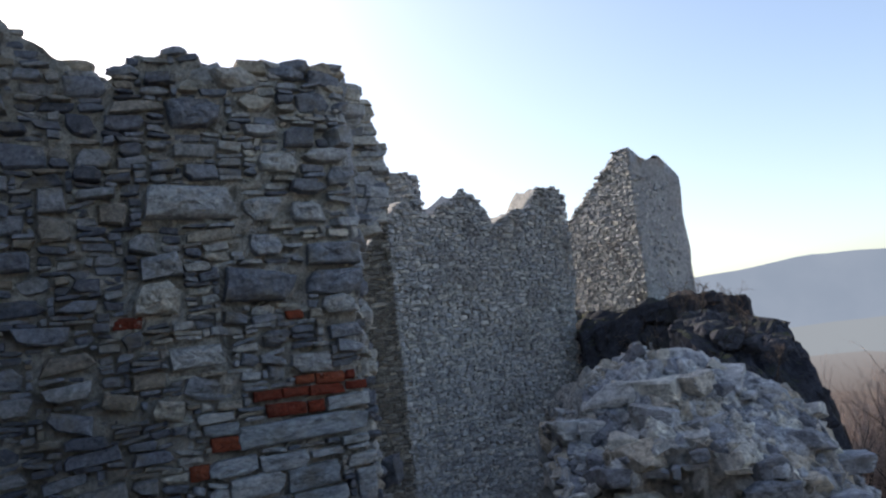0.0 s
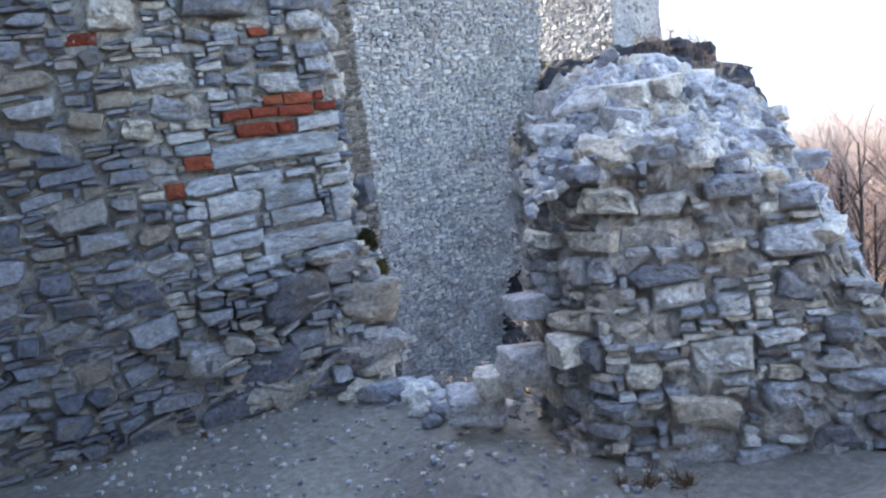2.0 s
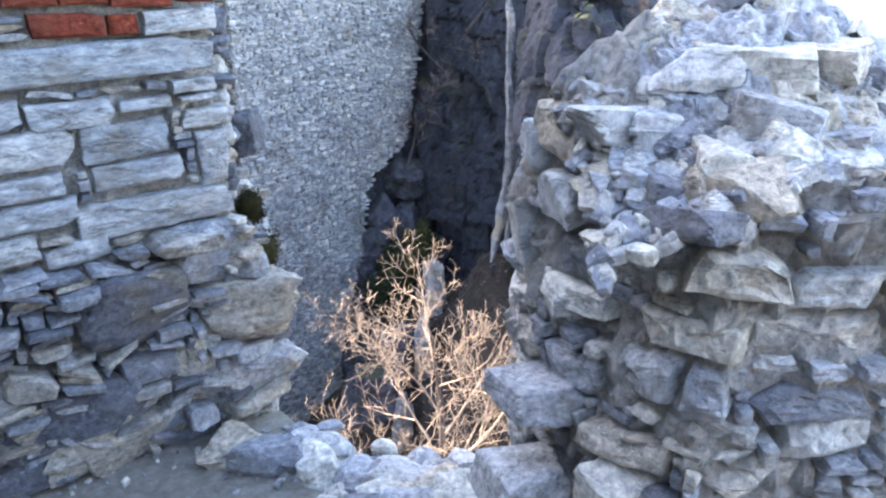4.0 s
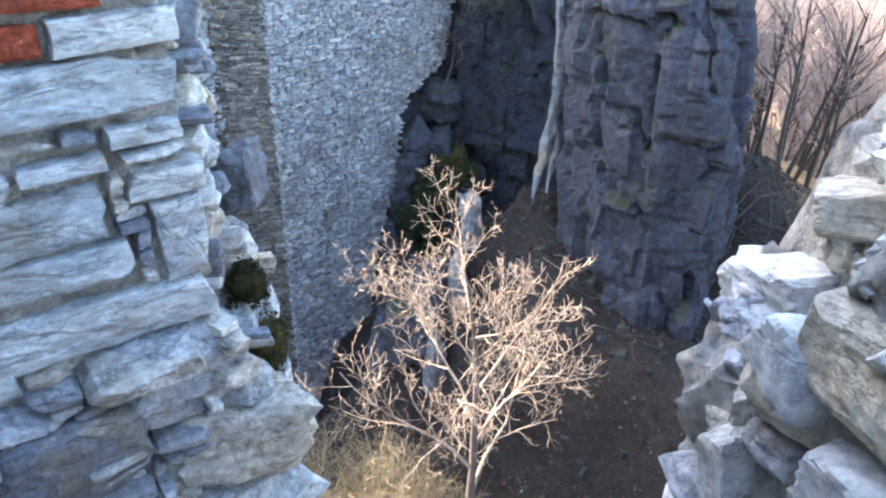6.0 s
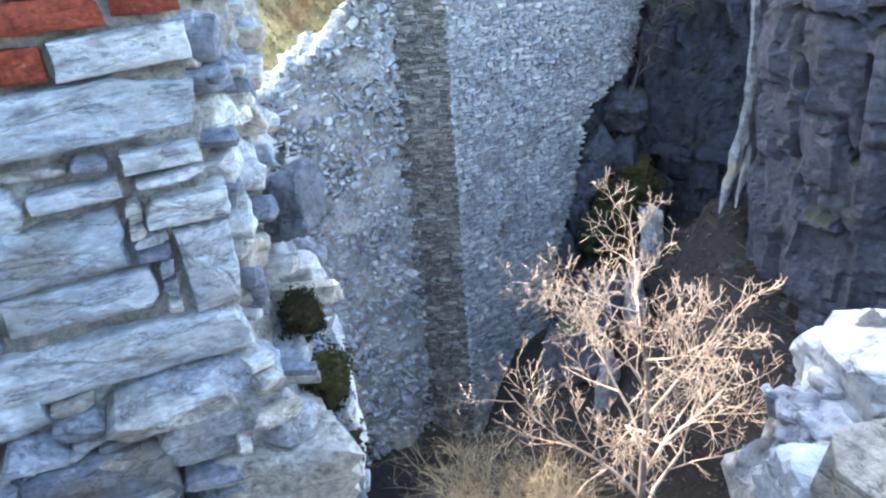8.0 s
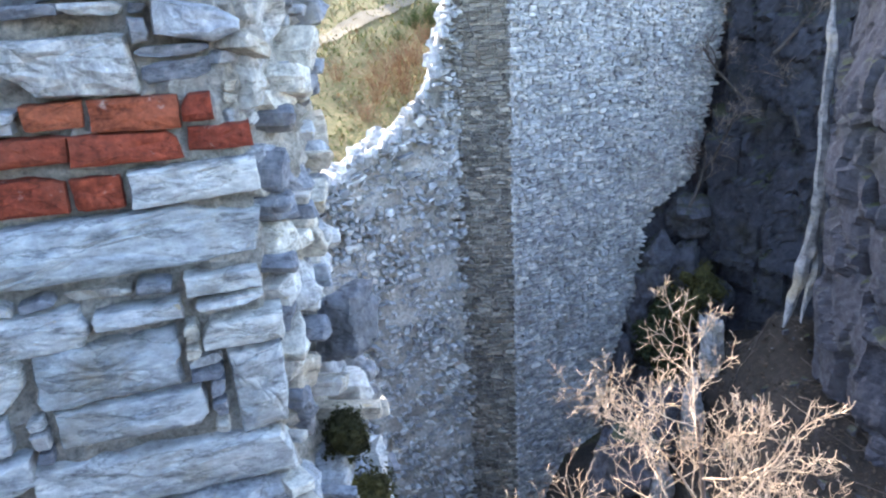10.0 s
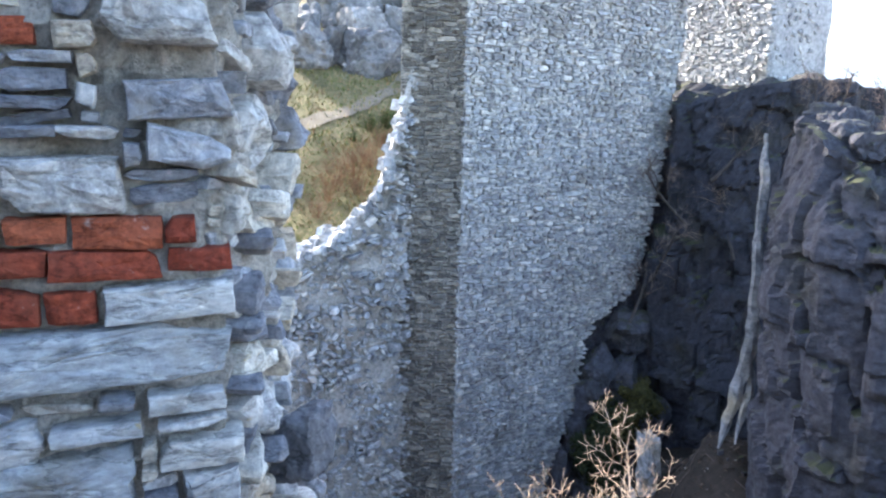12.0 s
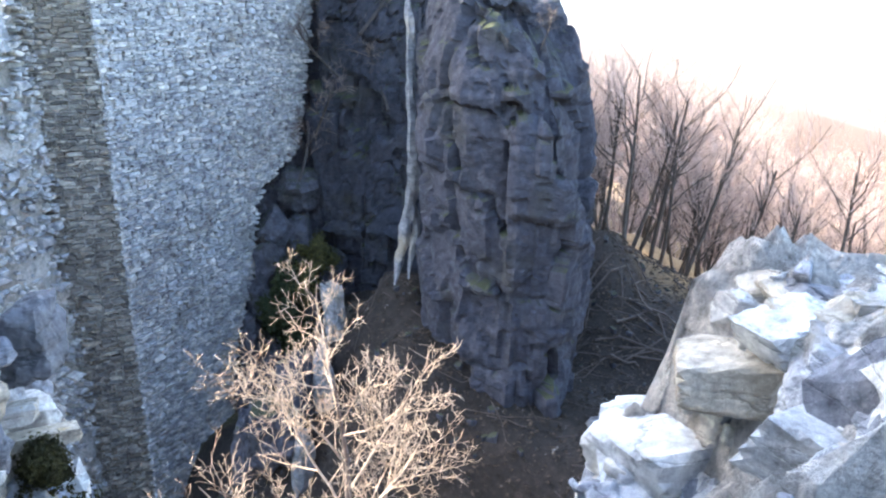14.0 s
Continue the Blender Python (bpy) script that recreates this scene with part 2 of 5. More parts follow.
def ground_material():
    m, nt, p = shade("hill_ground", 0.95)
    a = noise_of(nt, 0.35, 8, 0.65)
    f = noise_of(nt, 6.0, 8, 0.75)
    litter = ramp(nt, [(0.3, (0.014, 0.011, 0.009)), (0.55, (0.028, 0.022, 0.018)), (0.75, (0.058, 0.045, 0.036))], f)
    green = ramp(nt, [(0.25, (0.04, 0.05, 0.015)), (0.45, (0.10, 0.095, 0.036)), (0.6, (0.18, 0.135, 0.07)), (0.75, (0.30, 0.25, 0.16))], f)
    sep = nt.nodes.new("ShaderNodeSeparateXYZ")
    geo = nt.nodes.new("ShaderNodeNewGeometry")
    nt.links.new(geo.outputs["Position"], sep.inputs[0])
    # the sunny terrace behind the low wall carries grass
    side = nd(nt, "ShaderNodeMapRange")
    side.inputs["From Min"].default_value, side.inputs["From Max"].default_value = 20.7, 21.5
    nt.links.new(sep.outputs["Y"], side.inputs["Value"])
    east = nd(nt, "ShaderNodeMapRange")
    east.inputs["From Min"].default_value, east.inputs["From Max"].default_value = 14.0, 11.0
    nt.links.new(sep.outputs["X"], east.inputs["Value"])
    both = nd(nt, "ShaderNodeMath")
    both.operation = "MULTIPLY"
    nt.links.new(side.outputs[0], both.inputs[0])
    nt.links.new(east.outputs[0], both.inputs[1])
    col = blend(nt, both.outputs[0], litter, green)
    # leaf fall under the outer slope's wood, sunlight put into its golden colour
    wood = nd(nt, "ShaderNodeMapRange")
    wood.inputs["From Min"].default_value, wood.inputs["From Max"].default_value = 20.5, 23.5
    nt.links.new(sep.outputs["X"], wood.inputs["Value"])
    col = blend(nt, wood.outputs[0], col, ramp(nt, [(0.3, (0.13, 0.08, 0.035)), (0.55, (0.24, 0.155, 0.075)), (0.75, (0.34, 0.24, 0.135))], f))
    dust = nd(nt, "ShaderNodeMapRange")
    dust.inputs["From Min"].default_value, dust.inputs["From Max"].default_value = -1.5, -0.2
    nt.links.new(sep.outputs["Z"], dust.inputs["Value"])
    near = nd(nt, "ShaderNodeMapRange")
    near.inputs["From Min"].default_value, near.inputs["From Max"].default_value = 2.5, 1.5
    nt.links.new(sep.outputs["Y"], near.inputs["Value"])
    dn = nd(nt, "ShaderNodeMath")
    dn.operation = "MULTIPLY"
    nt.links.new(dust.outputs[0], dn.inputs[0])
    nt.links.new(near.outputs[0], dn.inputs[1])
    dusty = ramp(nt, [(0.3, (0.17, 0.155, 0.13)), (0.5, (0.25, 0.23, 0.195)), (0.75, (0.38, 0.36, 0.32))], noise_of(nt, 18.0, 8, 0.7))
    col = blend(nt, dn.outputs[0], col, dusty)
    col = blend(nt, 1.0, col, ramp(nt, [(0.3, (0.6, 0.6, 0.6)), (0.7, (1.3, 1.3, 1.3))], a), "MULTIPLY")
    nt.links.new(col, p.inputs["Base Color"])
    bump(nt, p, f, 0.8, 0.05)
    return m


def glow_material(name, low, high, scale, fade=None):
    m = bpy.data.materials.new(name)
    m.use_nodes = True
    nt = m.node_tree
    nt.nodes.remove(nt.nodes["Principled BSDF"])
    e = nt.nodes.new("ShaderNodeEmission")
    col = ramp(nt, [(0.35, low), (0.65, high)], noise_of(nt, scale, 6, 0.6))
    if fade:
        # distance haze painted in: the upper, farther part of the slope pales
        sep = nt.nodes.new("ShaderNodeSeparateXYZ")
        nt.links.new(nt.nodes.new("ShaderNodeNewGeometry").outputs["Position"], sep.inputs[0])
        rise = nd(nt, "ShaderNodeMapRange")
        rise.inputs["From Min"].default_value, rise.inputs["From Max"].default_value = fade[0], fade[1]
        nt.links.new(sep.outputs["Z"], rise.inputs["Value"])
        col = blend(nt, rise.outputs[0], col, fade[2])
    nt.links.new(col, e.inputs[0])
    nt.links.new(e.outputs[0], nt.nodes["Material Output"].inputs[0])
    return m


M_GROUND = ground_material()


# ---- helpers ----
def mesh_of(name, verts, faces, mat, smooth=False):
    me = bpy.data.meshes.new(name)
    me.from_pydata([tuple(v) for v in verts], [], faces)
    me.materials.append(mat)
    if smooth:
        me.polygons.foreach_set("use_smooth", [True] * len(me.polygons))
    me.update()
    return me


def under(name, me, parent, label=""):
    ob = new(name, me)
    ob.parent = parent
    if label:
        tagged(ob, label)
    return ob


def nz(x, y, z, s=1.0):
    return noise.noise(Vector((x * s, y * s, z * s)))


def polyline(pts):
    pts = [Vector((p[0], p[1], 0)) for p in pts]
    lens = [0.0]
    for a, b in zip(pts, pts[1:]):
        lens.append(lens[-1] + (b - a).length)

    def at(u):
        u = min(max(u, 0.0), lens[-1] - 1e-6)
        for i in range(len(pts) - 1):
            if u <= lens[i + 1]:
                break
        f = (u - lens[i]) / (lens[i + 1] - lens[i])
        d = (pts[i + 1] - pts[i]).normalized()
        return pts[i].lerp(pts[i + 1], f), d
    return at, lens


def smooth_frame(at, u, r=0.06):
    p, d = at(u)
    d = (at(u - r)[1] + at(u + r)[1] + d).normalized()
    n = Vector((d.y, -d.x, 0))
    return p, d, n


def pack(rng, u0, u1, v0, v1, cell, sizes, allowed, taken=()):
    """Fill a wall face with rectangles, the big ones first. Returns (u, v, half width, half height)."""
    nu, nv = int((u1 - u0) / cell[0]), int((v1 - v0) / cell[1])
    occ = np.zeros((nv + 1, nu + 1), bool)
    for a, b, c, d in taken:
        occ[max(0, int((c - v0) / cell[1])):max(0, math.ceil((d - v0) / cell[1])), max(0, int((a - u0) / cell[0])):max(0, math.ceil((b - u0) / cell[0]))] = True
    out = []

    def put(i, j, w, h):
        if i + w > nu or j + h > nv or occ[j:j + h, i:i + w].any():
            return
        uc, vc = u0 + (i + w / 2) * cell[0], v0 + (j + h / 2) * cell[1]
        if not allowed(uc, vc):
            return
        occ[j:j + h, i:i + w] = True
        out.append((uc, vc, w * cell[0] / 2, h * cell[1] / 2))
    for (wa, wb, ha, hb, share) in sizes:
        for _ in range(int(nu * nv * share)):
            put(rng.randrange(nu), rng.randrange(nv), rng.randint(wa, wb), rng.randint(ha, hb))
    wa, wb, ha, hb, _ = sizes[-1]
    for j in range(nv):
        i = 0
        while i < nu:
            if not occ[j, i]:
                w = 1
                while w < wb and i + w < nu and not occ[j, i + w]:
                    w += 1
                h = 2 if hb > 1 and j + 2 <= nv and not occ[j:j + 2, i:i + w].any() and rng.random() < 0.5 else 1
                put(i, j, w, h)
                i += w
            else:
                i += 1
    return out


def outline(rng, w, h, jit, cut):
    """The uneven, angular outline of a broken stone, walked anticlockwise."""
    pts = []
    for sx, sy in ((-1, -1), (1, -1), (1, 1), (-1, 1)):
        cx = sx * w * (1 + rng.uniform(-1.5, 0.5) * jit)
        cy = sy * h * (1 + rng.uniform(-1.9, 0.6) * jit)
        if rng.random() < cut:
            a = (cx - sx * w * rng.uniform(0.12, 0.55), cy)
            b = (cx, cy - sy * h * rng.uniform(0.25, 0.8))
            pts += [b, a] if sx * sy > 0 else [a, b]
        else:
            pts.append((cx, cy))
    return pts


def stone_shape(rng, w, h, back, proud, square=0.35, jit=0.10, tilt=0.12, bevel=0.16):
    """One small rough stone: local (along, up, out) points and faces."""
    ring = outline(rng, w, h, jit, square)
    n = len(ring)
    ta, tb = rng.uniform(-tilt, tilt), rng.uniform(-tilt, tilt)
    bv = bevel * min(w, h) * 2
    verts = [(x, y, -back) for x, y in ring]
    verts += [(x, y, proud - bv * rng.uniform(0.4, 1.6) + ta * x + tb * y) for x, y in ring]
    k1 = 1 - bv / (max(w, 1e-3)) * 0.6
    k2 = 1 - bv / (max(h, 1e-3)) * 0.6
    verts += [(x * k1, y * k2, proud + ta * x + tb * y + rng.uniform(-0.35, 0.2) * bv) for x, y in ring]
    verts.append((rng.uniform(-0.3, 0.3) * w, rng.uniform(-0.3, 0.3) * h, proud + rng.uniform(-0.15, 0.4) * bv))
    faces = []
    for k in range(n):
        q = (k + 1) % n
        faces.append((k, q, n + q, n + k))
        faces.append((n + k, n + q, 2 * n + q, 2 * n + k))
        faces.append((2 * n + k, 2 * n + q, 3 * n))
    return verts, faces


RINGS = ((1.0, 0.40), (0.95, 0.12), (0.72, 0.0), (0.38, -0.03))
FINE = ((1.0, 0.55), (0.97, 0.24), (0.90, 0.08), (0.74, 0.0), (0.55, -0.03), (0.36, -0.05), (0.16, -0.06))


def rough_stone(rng, w, h, back, proud, n=12, square=0.4, jit=0.12, tilt=0.12, rough=0.10, rings=RINGS):
    """A larger stone with an angular outline and a front broken along a few cleavage planes."""
    poly = outline(rng, w, h, jit, square)
    seed = rng.uniform(0, 90)
    m = min(w, h)
    edges = [(Vector(a), Vector(b)) for a, b in zip(poly, poly[1:] + poly[:1])]
    total = sum((b - a).length for a, b in edges)
    ring = []
    for a, b in edges:
        k = max(1, round(n * (b - a).length / total))
        for i in range(k):
            q = a.lerp(b, i / k)
            g = 1 + (0.07 * nz(q.x / m + seed, q.y / m, 1, 1.7) + rng.uniform(-0.02, 0.02) if i else 0)
            ring.append((q.x * g, q.y * g))
    n = len(ring)
    ta, tb = rng.uniform(-tilt, tilt), rng.uniform(-tilt, tilt)
    cuts = []
    for _ in range(4):
        a = rng.uniform(0, 6.283)
        s = rng.uniform(0.25, 0.9)
        cuts.append((math.cos(a) * s, math.sin(a) * s, rng.uniform(0.45, 1.0) * s))
    verts = [(x, y, -back) for x, y in ring]
    for f, drop in rings:
        for x, y in ring:
            # keep the rim's width even on long stones
            px = x * f if f < 0.88 else x - math.copysign(min((1 - f) * m, abs(x)), x)
            py = y * f if f < 0.88 else y - math.copysign(min((1 - f) * m, abs(y)), y)
            u, v = px / w, py / h
            chip = min(0.0, *(c - a * u - b * v for a, b, c in cuts))
            ledge = math.floor(2.2 * nz(px / m * 0.5 + seed, py / m * 1.8, 5) + 0.5) * 0.45
            lump = rough * m * (1.0 * nz(px / m + seed, py / m, 0, 0.9) + 0.9 * nz(px / m, py / m + seed, 3, 2.4) + ledge)
            verts.append((px, py, proud - drop * m * rng.uniform(0.4, 1.2) + ta * x + tb * y + lump + chip * m * min(1.0, rough * 6)))
    verts.append((0, 0, proud + 0.02 * m + rough * m * nz(seed, 0, 0, 1.0)))
    faces = []
    for r in range(len(rings)):
        for k in range(n):
            q = (k + 1) % n
            faces.append((r * n + k, r * n + q, (r + 1) * n + q, (r + 1) * n + k))
    for k in range(n):
        faces.append((len(rings) * n + k, len(rings) * n + (k + 1) % n, len(verts) - 1))
    return verts, faces


BALLS = {}


def ball(sub):
    if sub not in BALLS:
        bm = bmesh.new()
        bmesh.ops.create_icosphere(bm, subdivisions=sub, radius=1.0)
        BALLS[sub] = (np.array([v.co[:] for v in bm.verts]), [tuple(v.index for v in f.verts) for f in bm.faces])
        bm.free()
    return BALLS[sub]


def facet_rock(seed, size, sub=3, rough=0.06, cuts=9, boxy=0.85):
    """A broken rock: a ball split by cleavage planes, then roughened."""
    r = random.Random(seed * 7 + 3)
    dirs, faces = ball(sub)
    normals, dist = [], []
    for ax in ((1, 0, 0), (-1, 0, 0), (0, 1, 0), (0, -1, 0), (0, 0, 1), (0, 0, -1)):
        normals.append(Vector(ax) + Vector((r.gauss(0, 0.16), r.gauss(0, 0.16), r.gauss(0, 0.16))))
        dist.append(boxy * r.uniform(0.82, 1.05))
    for _ in range(cuts):
        normals.append(Vector((r.gauss(0, 1), r.gauss(0, 1), r.gauss(0, 1))))
        dist.append(r.uniform(0.86, 1.2))
    nn = np.array([v.normalized()[:] for v in normals])
    dot = np.maximum(dirs @ nn.T, 1e-3)
    rad = np.min(np.array(dist)[None, :] / dot, axis=1)
    verts = []
    for k, (d, g) in enumerate(zip(dirs, rad)):
        x, y, z = d * g
        # thin beds stand out along the broken sides
        bed = math.floor(5 * nz(0.3 * x + seed, 0.3 * y, z * 1.6 + 0.4 * nz(x, y, z), 1.6)) * 0.02
        f = 1 + rough * (nz(x + seed, y, z, 2.1) + 0.6 * nz(x, y + seed, z, 5.5)) + bed * rough * 8
        verts.append(Vector((x * f * size[0], y * f * size[1], z * f * size[2])))
    return verts, faces


def set_in(shape, p, d, n, v, up=Vector((0, 0, 1)), turn=0.0):
    verts, faces = shape
    c, s = math.cos(turn), math.sin(turn)
    base = Vector((p.x, p.y, v))
    return [base + d * (x * c - y * s) + up * (x * s + y * c) + n * z for x, y, z in verts], faces


class Heap:
    """Gathers many stones into one mesh."""

    def __init__(self):
        self.v, self.f = [], []

    def add(self, vf):
        k = len(self.v)
        self.v.extend(vf[0])
        self.f.extend([tuple(i + k for i in f) for f in vf[1]])

    def make(self, name, mat, parent, label=""):
        return tagged(under(name, mesh_of(name, self.v, self.f, mat), parent, label), kind="stuff")


def core_mesh(name, front, end, backl, top, bottom, step, vstep, mat, rough=0.03, inset=0.03, nscale=3.0, round_top=0.0, foot=None, kk=5, crumb=0.0):
    """A ragged wall body: front line, end line and back line walked round, up to top(x, y)."""
    at, lens = polyline([*front, *end, *backl])
    total = lens[-1]
    nu = max(4, int(total / step))
    nv = max(3, int((top(*front[0][:2]) - bottom) / vstep))
    verts, faces = [], []
    for i in range(nu + 1):
        p, d, n = smooth_frame(at, total * i / nu, 0.1)
        t = top(p.x, p.y)
        low = foot(p.x, p.y) if foot else bottom
        for j in range(nv + 1):
            z = low + (t - low) * j / nv
            k = -inset + rough * (nz(p.x, p.y, z, nscale) + 0.6 * nz(p.x + 7, p.y, z, nscale * 2.7))
            if crumb:
                k += crumb * (abs(nz(p.x, p.y, z, 11.0)) + 0.7 * abs(nz(p.x + 3, p.y, z, 21.0)) + 0.8 * nz(p.x, p.y + 5, z, 34.0))
            verts.append(p + n * k + Vector((0, 0, z)))
    for i in range(nu):
        for j in range(nv):
            a = i * (nv + 1) + j
            faces.append((a, a + nv + 1, a + nv + 2, a + 1))
    m = nu // 2
    rows = []
    for i in range(m + 1):
        a, b = verts[i * (nv + 1) + nv], verts[(nu - i) * (nv + 1) + nv]
        row = [i * (nv + 1) + nv]
        for k in range(1, kk):
            q = a.lerp(b, k / kk)
            q.z = top(q.x, q.y) + crumb * (1.2 * abs(nz(q.x, q.y, 5, 12.0)) + 0.9 * abs(nz(q.x, q.y, 8, 23.0)) - 0.3) + rough * 1.5 * nz(q.x, q.y, 3, nscale) + round_top * math.sin(math.pi * k / kk)
            verts.append(q)
            row.append(len(verts) - 1)
        row.append((nu - i) * (nv + 1) + nv)
        rows.append(row)
    for r0, r1 in zip(rows, rows[1:]):
        for k in range(kk):
            f = (r0[k], r1[k], r1[k + 1], r0[k + 1])
            if len(set(f)) > 2:
                faces.append(tuple(dict.fromkeys(f)))
    return mesh_of(name, verts, faces, mat, crumb < 0.02)


def interp(pairs, x):
    return float(np.interp(x, [a for a, _ in pairs], [b for _, b in pairs]))


def far_wall(name, label, front, end, backl, top, bottom, sizes, cell, seed, mat=M_FAR, core=M_FARMORTAR, cut=None, step=0.4, proud=0.06, allowed=None, foot=None, jit=0.15, turn=0.1, sparse=0.0, core_rough=0.10, corner=None):
    r = random.Random(seed)
    ob = tagged(new(name, core_mesh(name, front, end, backl, top, bottom, step, step, core, core_rough, 0.10, 0.8, 0.0, foot)), label, "wall", kind="structure")
    at, lens = polyline([*front, *end])
    heap = Heap()
    hi = max(top(*at(lens[-1] * k / 40)[0].xy) for k in range(41))
    ok = allowed or (lambda u, v: True)
    for (u, v, w, h) in pack(r, 0.0, lens[-1], bottom, hi, cell, sizes, lambda u, v: v < top(*at(u)[0].xy) and (not foot or v > foot(*at(u)[0].xy)) and ok(u, v)):
        p, d, n = smooth_frame(at, u, 0.05)
        edge = v > top(p.x, p.y) - 0.35
        if r.random() < sparse:
            continue
        if corner is not None:
            # stones end at the wall's corner
            w = min(w, abs(u - corner) + 0.015)
        sh = stone_shape(r, w * 0.95, h * 0.92, 0.2, r.uniform(-0.03, proud) + (r.uniform(-0.1, 0.1) if edge else 0), square=r.uniform(0.35, 0.7), jit=jit, tilt=0.25)
        heap.add(set_in(sh, p, d, n, v, turn=r.gauss(0, turn)))
    heap.make("masonry_stones", mat, ob)
    return ob


# ---- ground ----
def edge_y(x):
    return interp([(-6, 0.5), (-0.25, 0.35), (0.1, -0.05), (0.4, -0.85), (0.8, -1.35), (2.4, -2.4), (6, -5.5), (40, -40)], x)


def sstep(a, b, x):
    t = min(max((x - a) / (b - a), 0.0), 1.0)
    return t * t * (3 - 2 * t)


FLOOR = [(8.0, 19.0, -18.5), (11.5, 19.0, -14.5), (4.0, 19.2, -18.0), (-1.0, 17.5, -16.0), (7.4, 8.3, -12.6), (5.0, 5.0, -11.5), (2.0, 2.5, -8.5), (12.2, 11.4, -7.4), (13.6, 13.6, -6.2),
         (13.6, 8.0, -8.6), (15.0, 6.5, -8.9), (17.0, 4.0, -8.2), (11.0, 13.5, -10.2), (13.1, 15.2, -8.6), (10.0, 6.0, -12.3), (9.0, 12.5, -12.6), (28.0, 17.0, -10.2), (31.0, 10.0, -13.0), (40.0, 4.0, -19.0), (48.0, 22.0, -23.0), (60.0, 5.0, -31.0), (20.1, 10.9, -6.2), (21.0, 8.8, -7.8), (22.0, 6.9, -9.0)]


def gully_z(x, y):
    a = b = 0.0
    for fx, fy, fz in FLOOR:
        w = 1.0 / ((x - fx) ** 2 + (y - fy) ** 2 + 0.5) ** 1.6
        a += w * fz
        b += w
    return a / b


def ground_z(x, y):
    s = y - edge_y(x)
    plateau = -0.12 + 0.55 * sstep(-2.9, -4.3, y) + 0.18 * math.exp(-((x + 0.25) ** 2 + (y + 1.95) ** 2) / 0.15) + 0.04 * nz(x, y, 0, 2.0) + 0.02 * nz(x, y, 3, 6.0)
    r = math.hypot(x, y)
    if r > 300:
        return -85 + 6 * nz(x, y, 1, 0.004)
    low = gully_z(x, y) + 0.4 * nz(x, y, 0, 0.4) + 0.15 * nz(x, y, 5, 1.3)
    k = 0.0 if s < 0 else 0.35 * sstep(0, 0.5, s) + 0.65 * sstep(0.2, 4.0, s)
    gz = plateau * (1 - k) + low * k
    terrace = -4.0 + 0.42 * (y - 21.6) + 0.5 * nz(x, y, 9, 0.25) + 0.1 * nz(x, y, 2, 1.1)
    line = interp([(-40, 23.0), (-4, 21.7), (2.5, 21.3), (7.0, 21.7), (8.4, 21.9), (18, 24.4), (24, 29), (60, 75)], x)
    k = sstep(-0.2, 0.2, y - line)
    gz = gz * (1 - k) + min(terrace, 18) * k
    far = sstep(60, 220, r)
    return gz * (1 - far) + (-85 + 6 * nz(x, y, 1, 0.004)) * far


def axis(parts):
    out = []
    for a, b, s in parts:
        out.extend(np.arange(a, b, s).tolist())
    return out + [parts[-1][1]]


gx = axis([(-3000, -400, 260), (-400, -60, 34), (-60, -8, 4), (-8, -3, 0.5), (-3, 3, 0.12), (3, 22, 0.4), (22, 60, 1.5), (60, 400, 20), (400, 4000, 240)])
gy = axis([(-3000, -400, 260), (-400, -60, 34), (-60, -8, 4), (-8, -5, 0.5), (-5, 2, 0.12), (2, 24, 0.4), (24, 60, 1.5), (60, 400, 20), (400, 4000, 240)])
gv = [(x, y, ground_z(x, y)) for y in gy for x in gx]
gf = [(j * len(gx) + i, j * len(gx) + i + 1, (j + 1) * len(gx) + i + 1, (j + 1) * len(gx) + i) for j in range(len(gy) - 1) for i in range(len(gx) - 1)]
ground = tagged(new("ground", mesh_of("ground", gv, gf, M_GROUND, True)), "dusty trodden ledge falling away to a leaf-littered ravine", "ground", kind="structure")

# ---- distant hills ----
# The ridges glow by emission; distance haze is painted into their colours.
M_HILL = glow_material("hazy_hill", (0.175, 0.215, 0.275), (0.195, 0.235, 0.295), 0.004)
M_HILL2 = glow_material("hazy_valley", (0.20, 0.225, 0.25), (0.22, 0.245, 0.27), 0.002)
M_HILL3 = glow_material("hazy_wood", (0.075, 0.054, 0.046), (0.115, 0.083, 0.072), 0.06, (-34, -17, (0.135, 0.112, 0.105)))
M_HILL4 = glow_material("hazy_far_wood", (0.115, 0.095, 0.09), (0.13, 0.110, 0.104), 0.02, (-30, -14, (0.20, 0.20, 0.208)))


def ridge(name, dist, profile, mat, label, foot):
    verts, faces = [], []
    n = 160
    for i in range(n + 1):
        az = -40 + 150 * i / n
        el = interp(profile, az) + 0.12 * nz(az, 0, dist, 0.35)
        x, y = dist * math.cos(radians(az)), dist * math.sin(radians(az))
        for k, (rr, hh) in enumerate(((1.0, foot), (1.06, None), (1.16, foot))):
            z = hh if hh is not None else dist * 1.06 * math.tan(radians(el))
            verts.append((x * rr, y * rr, z))
    for i in range(n):
        for k in range(2):
            a = i * 3 + k
            faces.append((a, a + 3, a + 4, a + 1))
    return tagged(new(name, mesh_of(name, verts, faces, mat, True)), label, "hill", kind="structure")


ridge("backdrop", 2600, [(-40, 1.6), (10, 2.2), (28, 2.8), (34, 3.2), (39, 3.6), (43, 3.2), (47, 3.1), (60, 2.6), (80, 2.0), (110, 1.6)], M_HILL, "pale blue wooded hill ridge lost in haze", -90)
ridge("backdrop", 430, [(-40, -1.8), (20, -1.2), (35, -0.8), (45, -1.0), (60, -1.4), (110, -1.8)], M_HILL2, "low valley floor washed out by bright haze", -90)
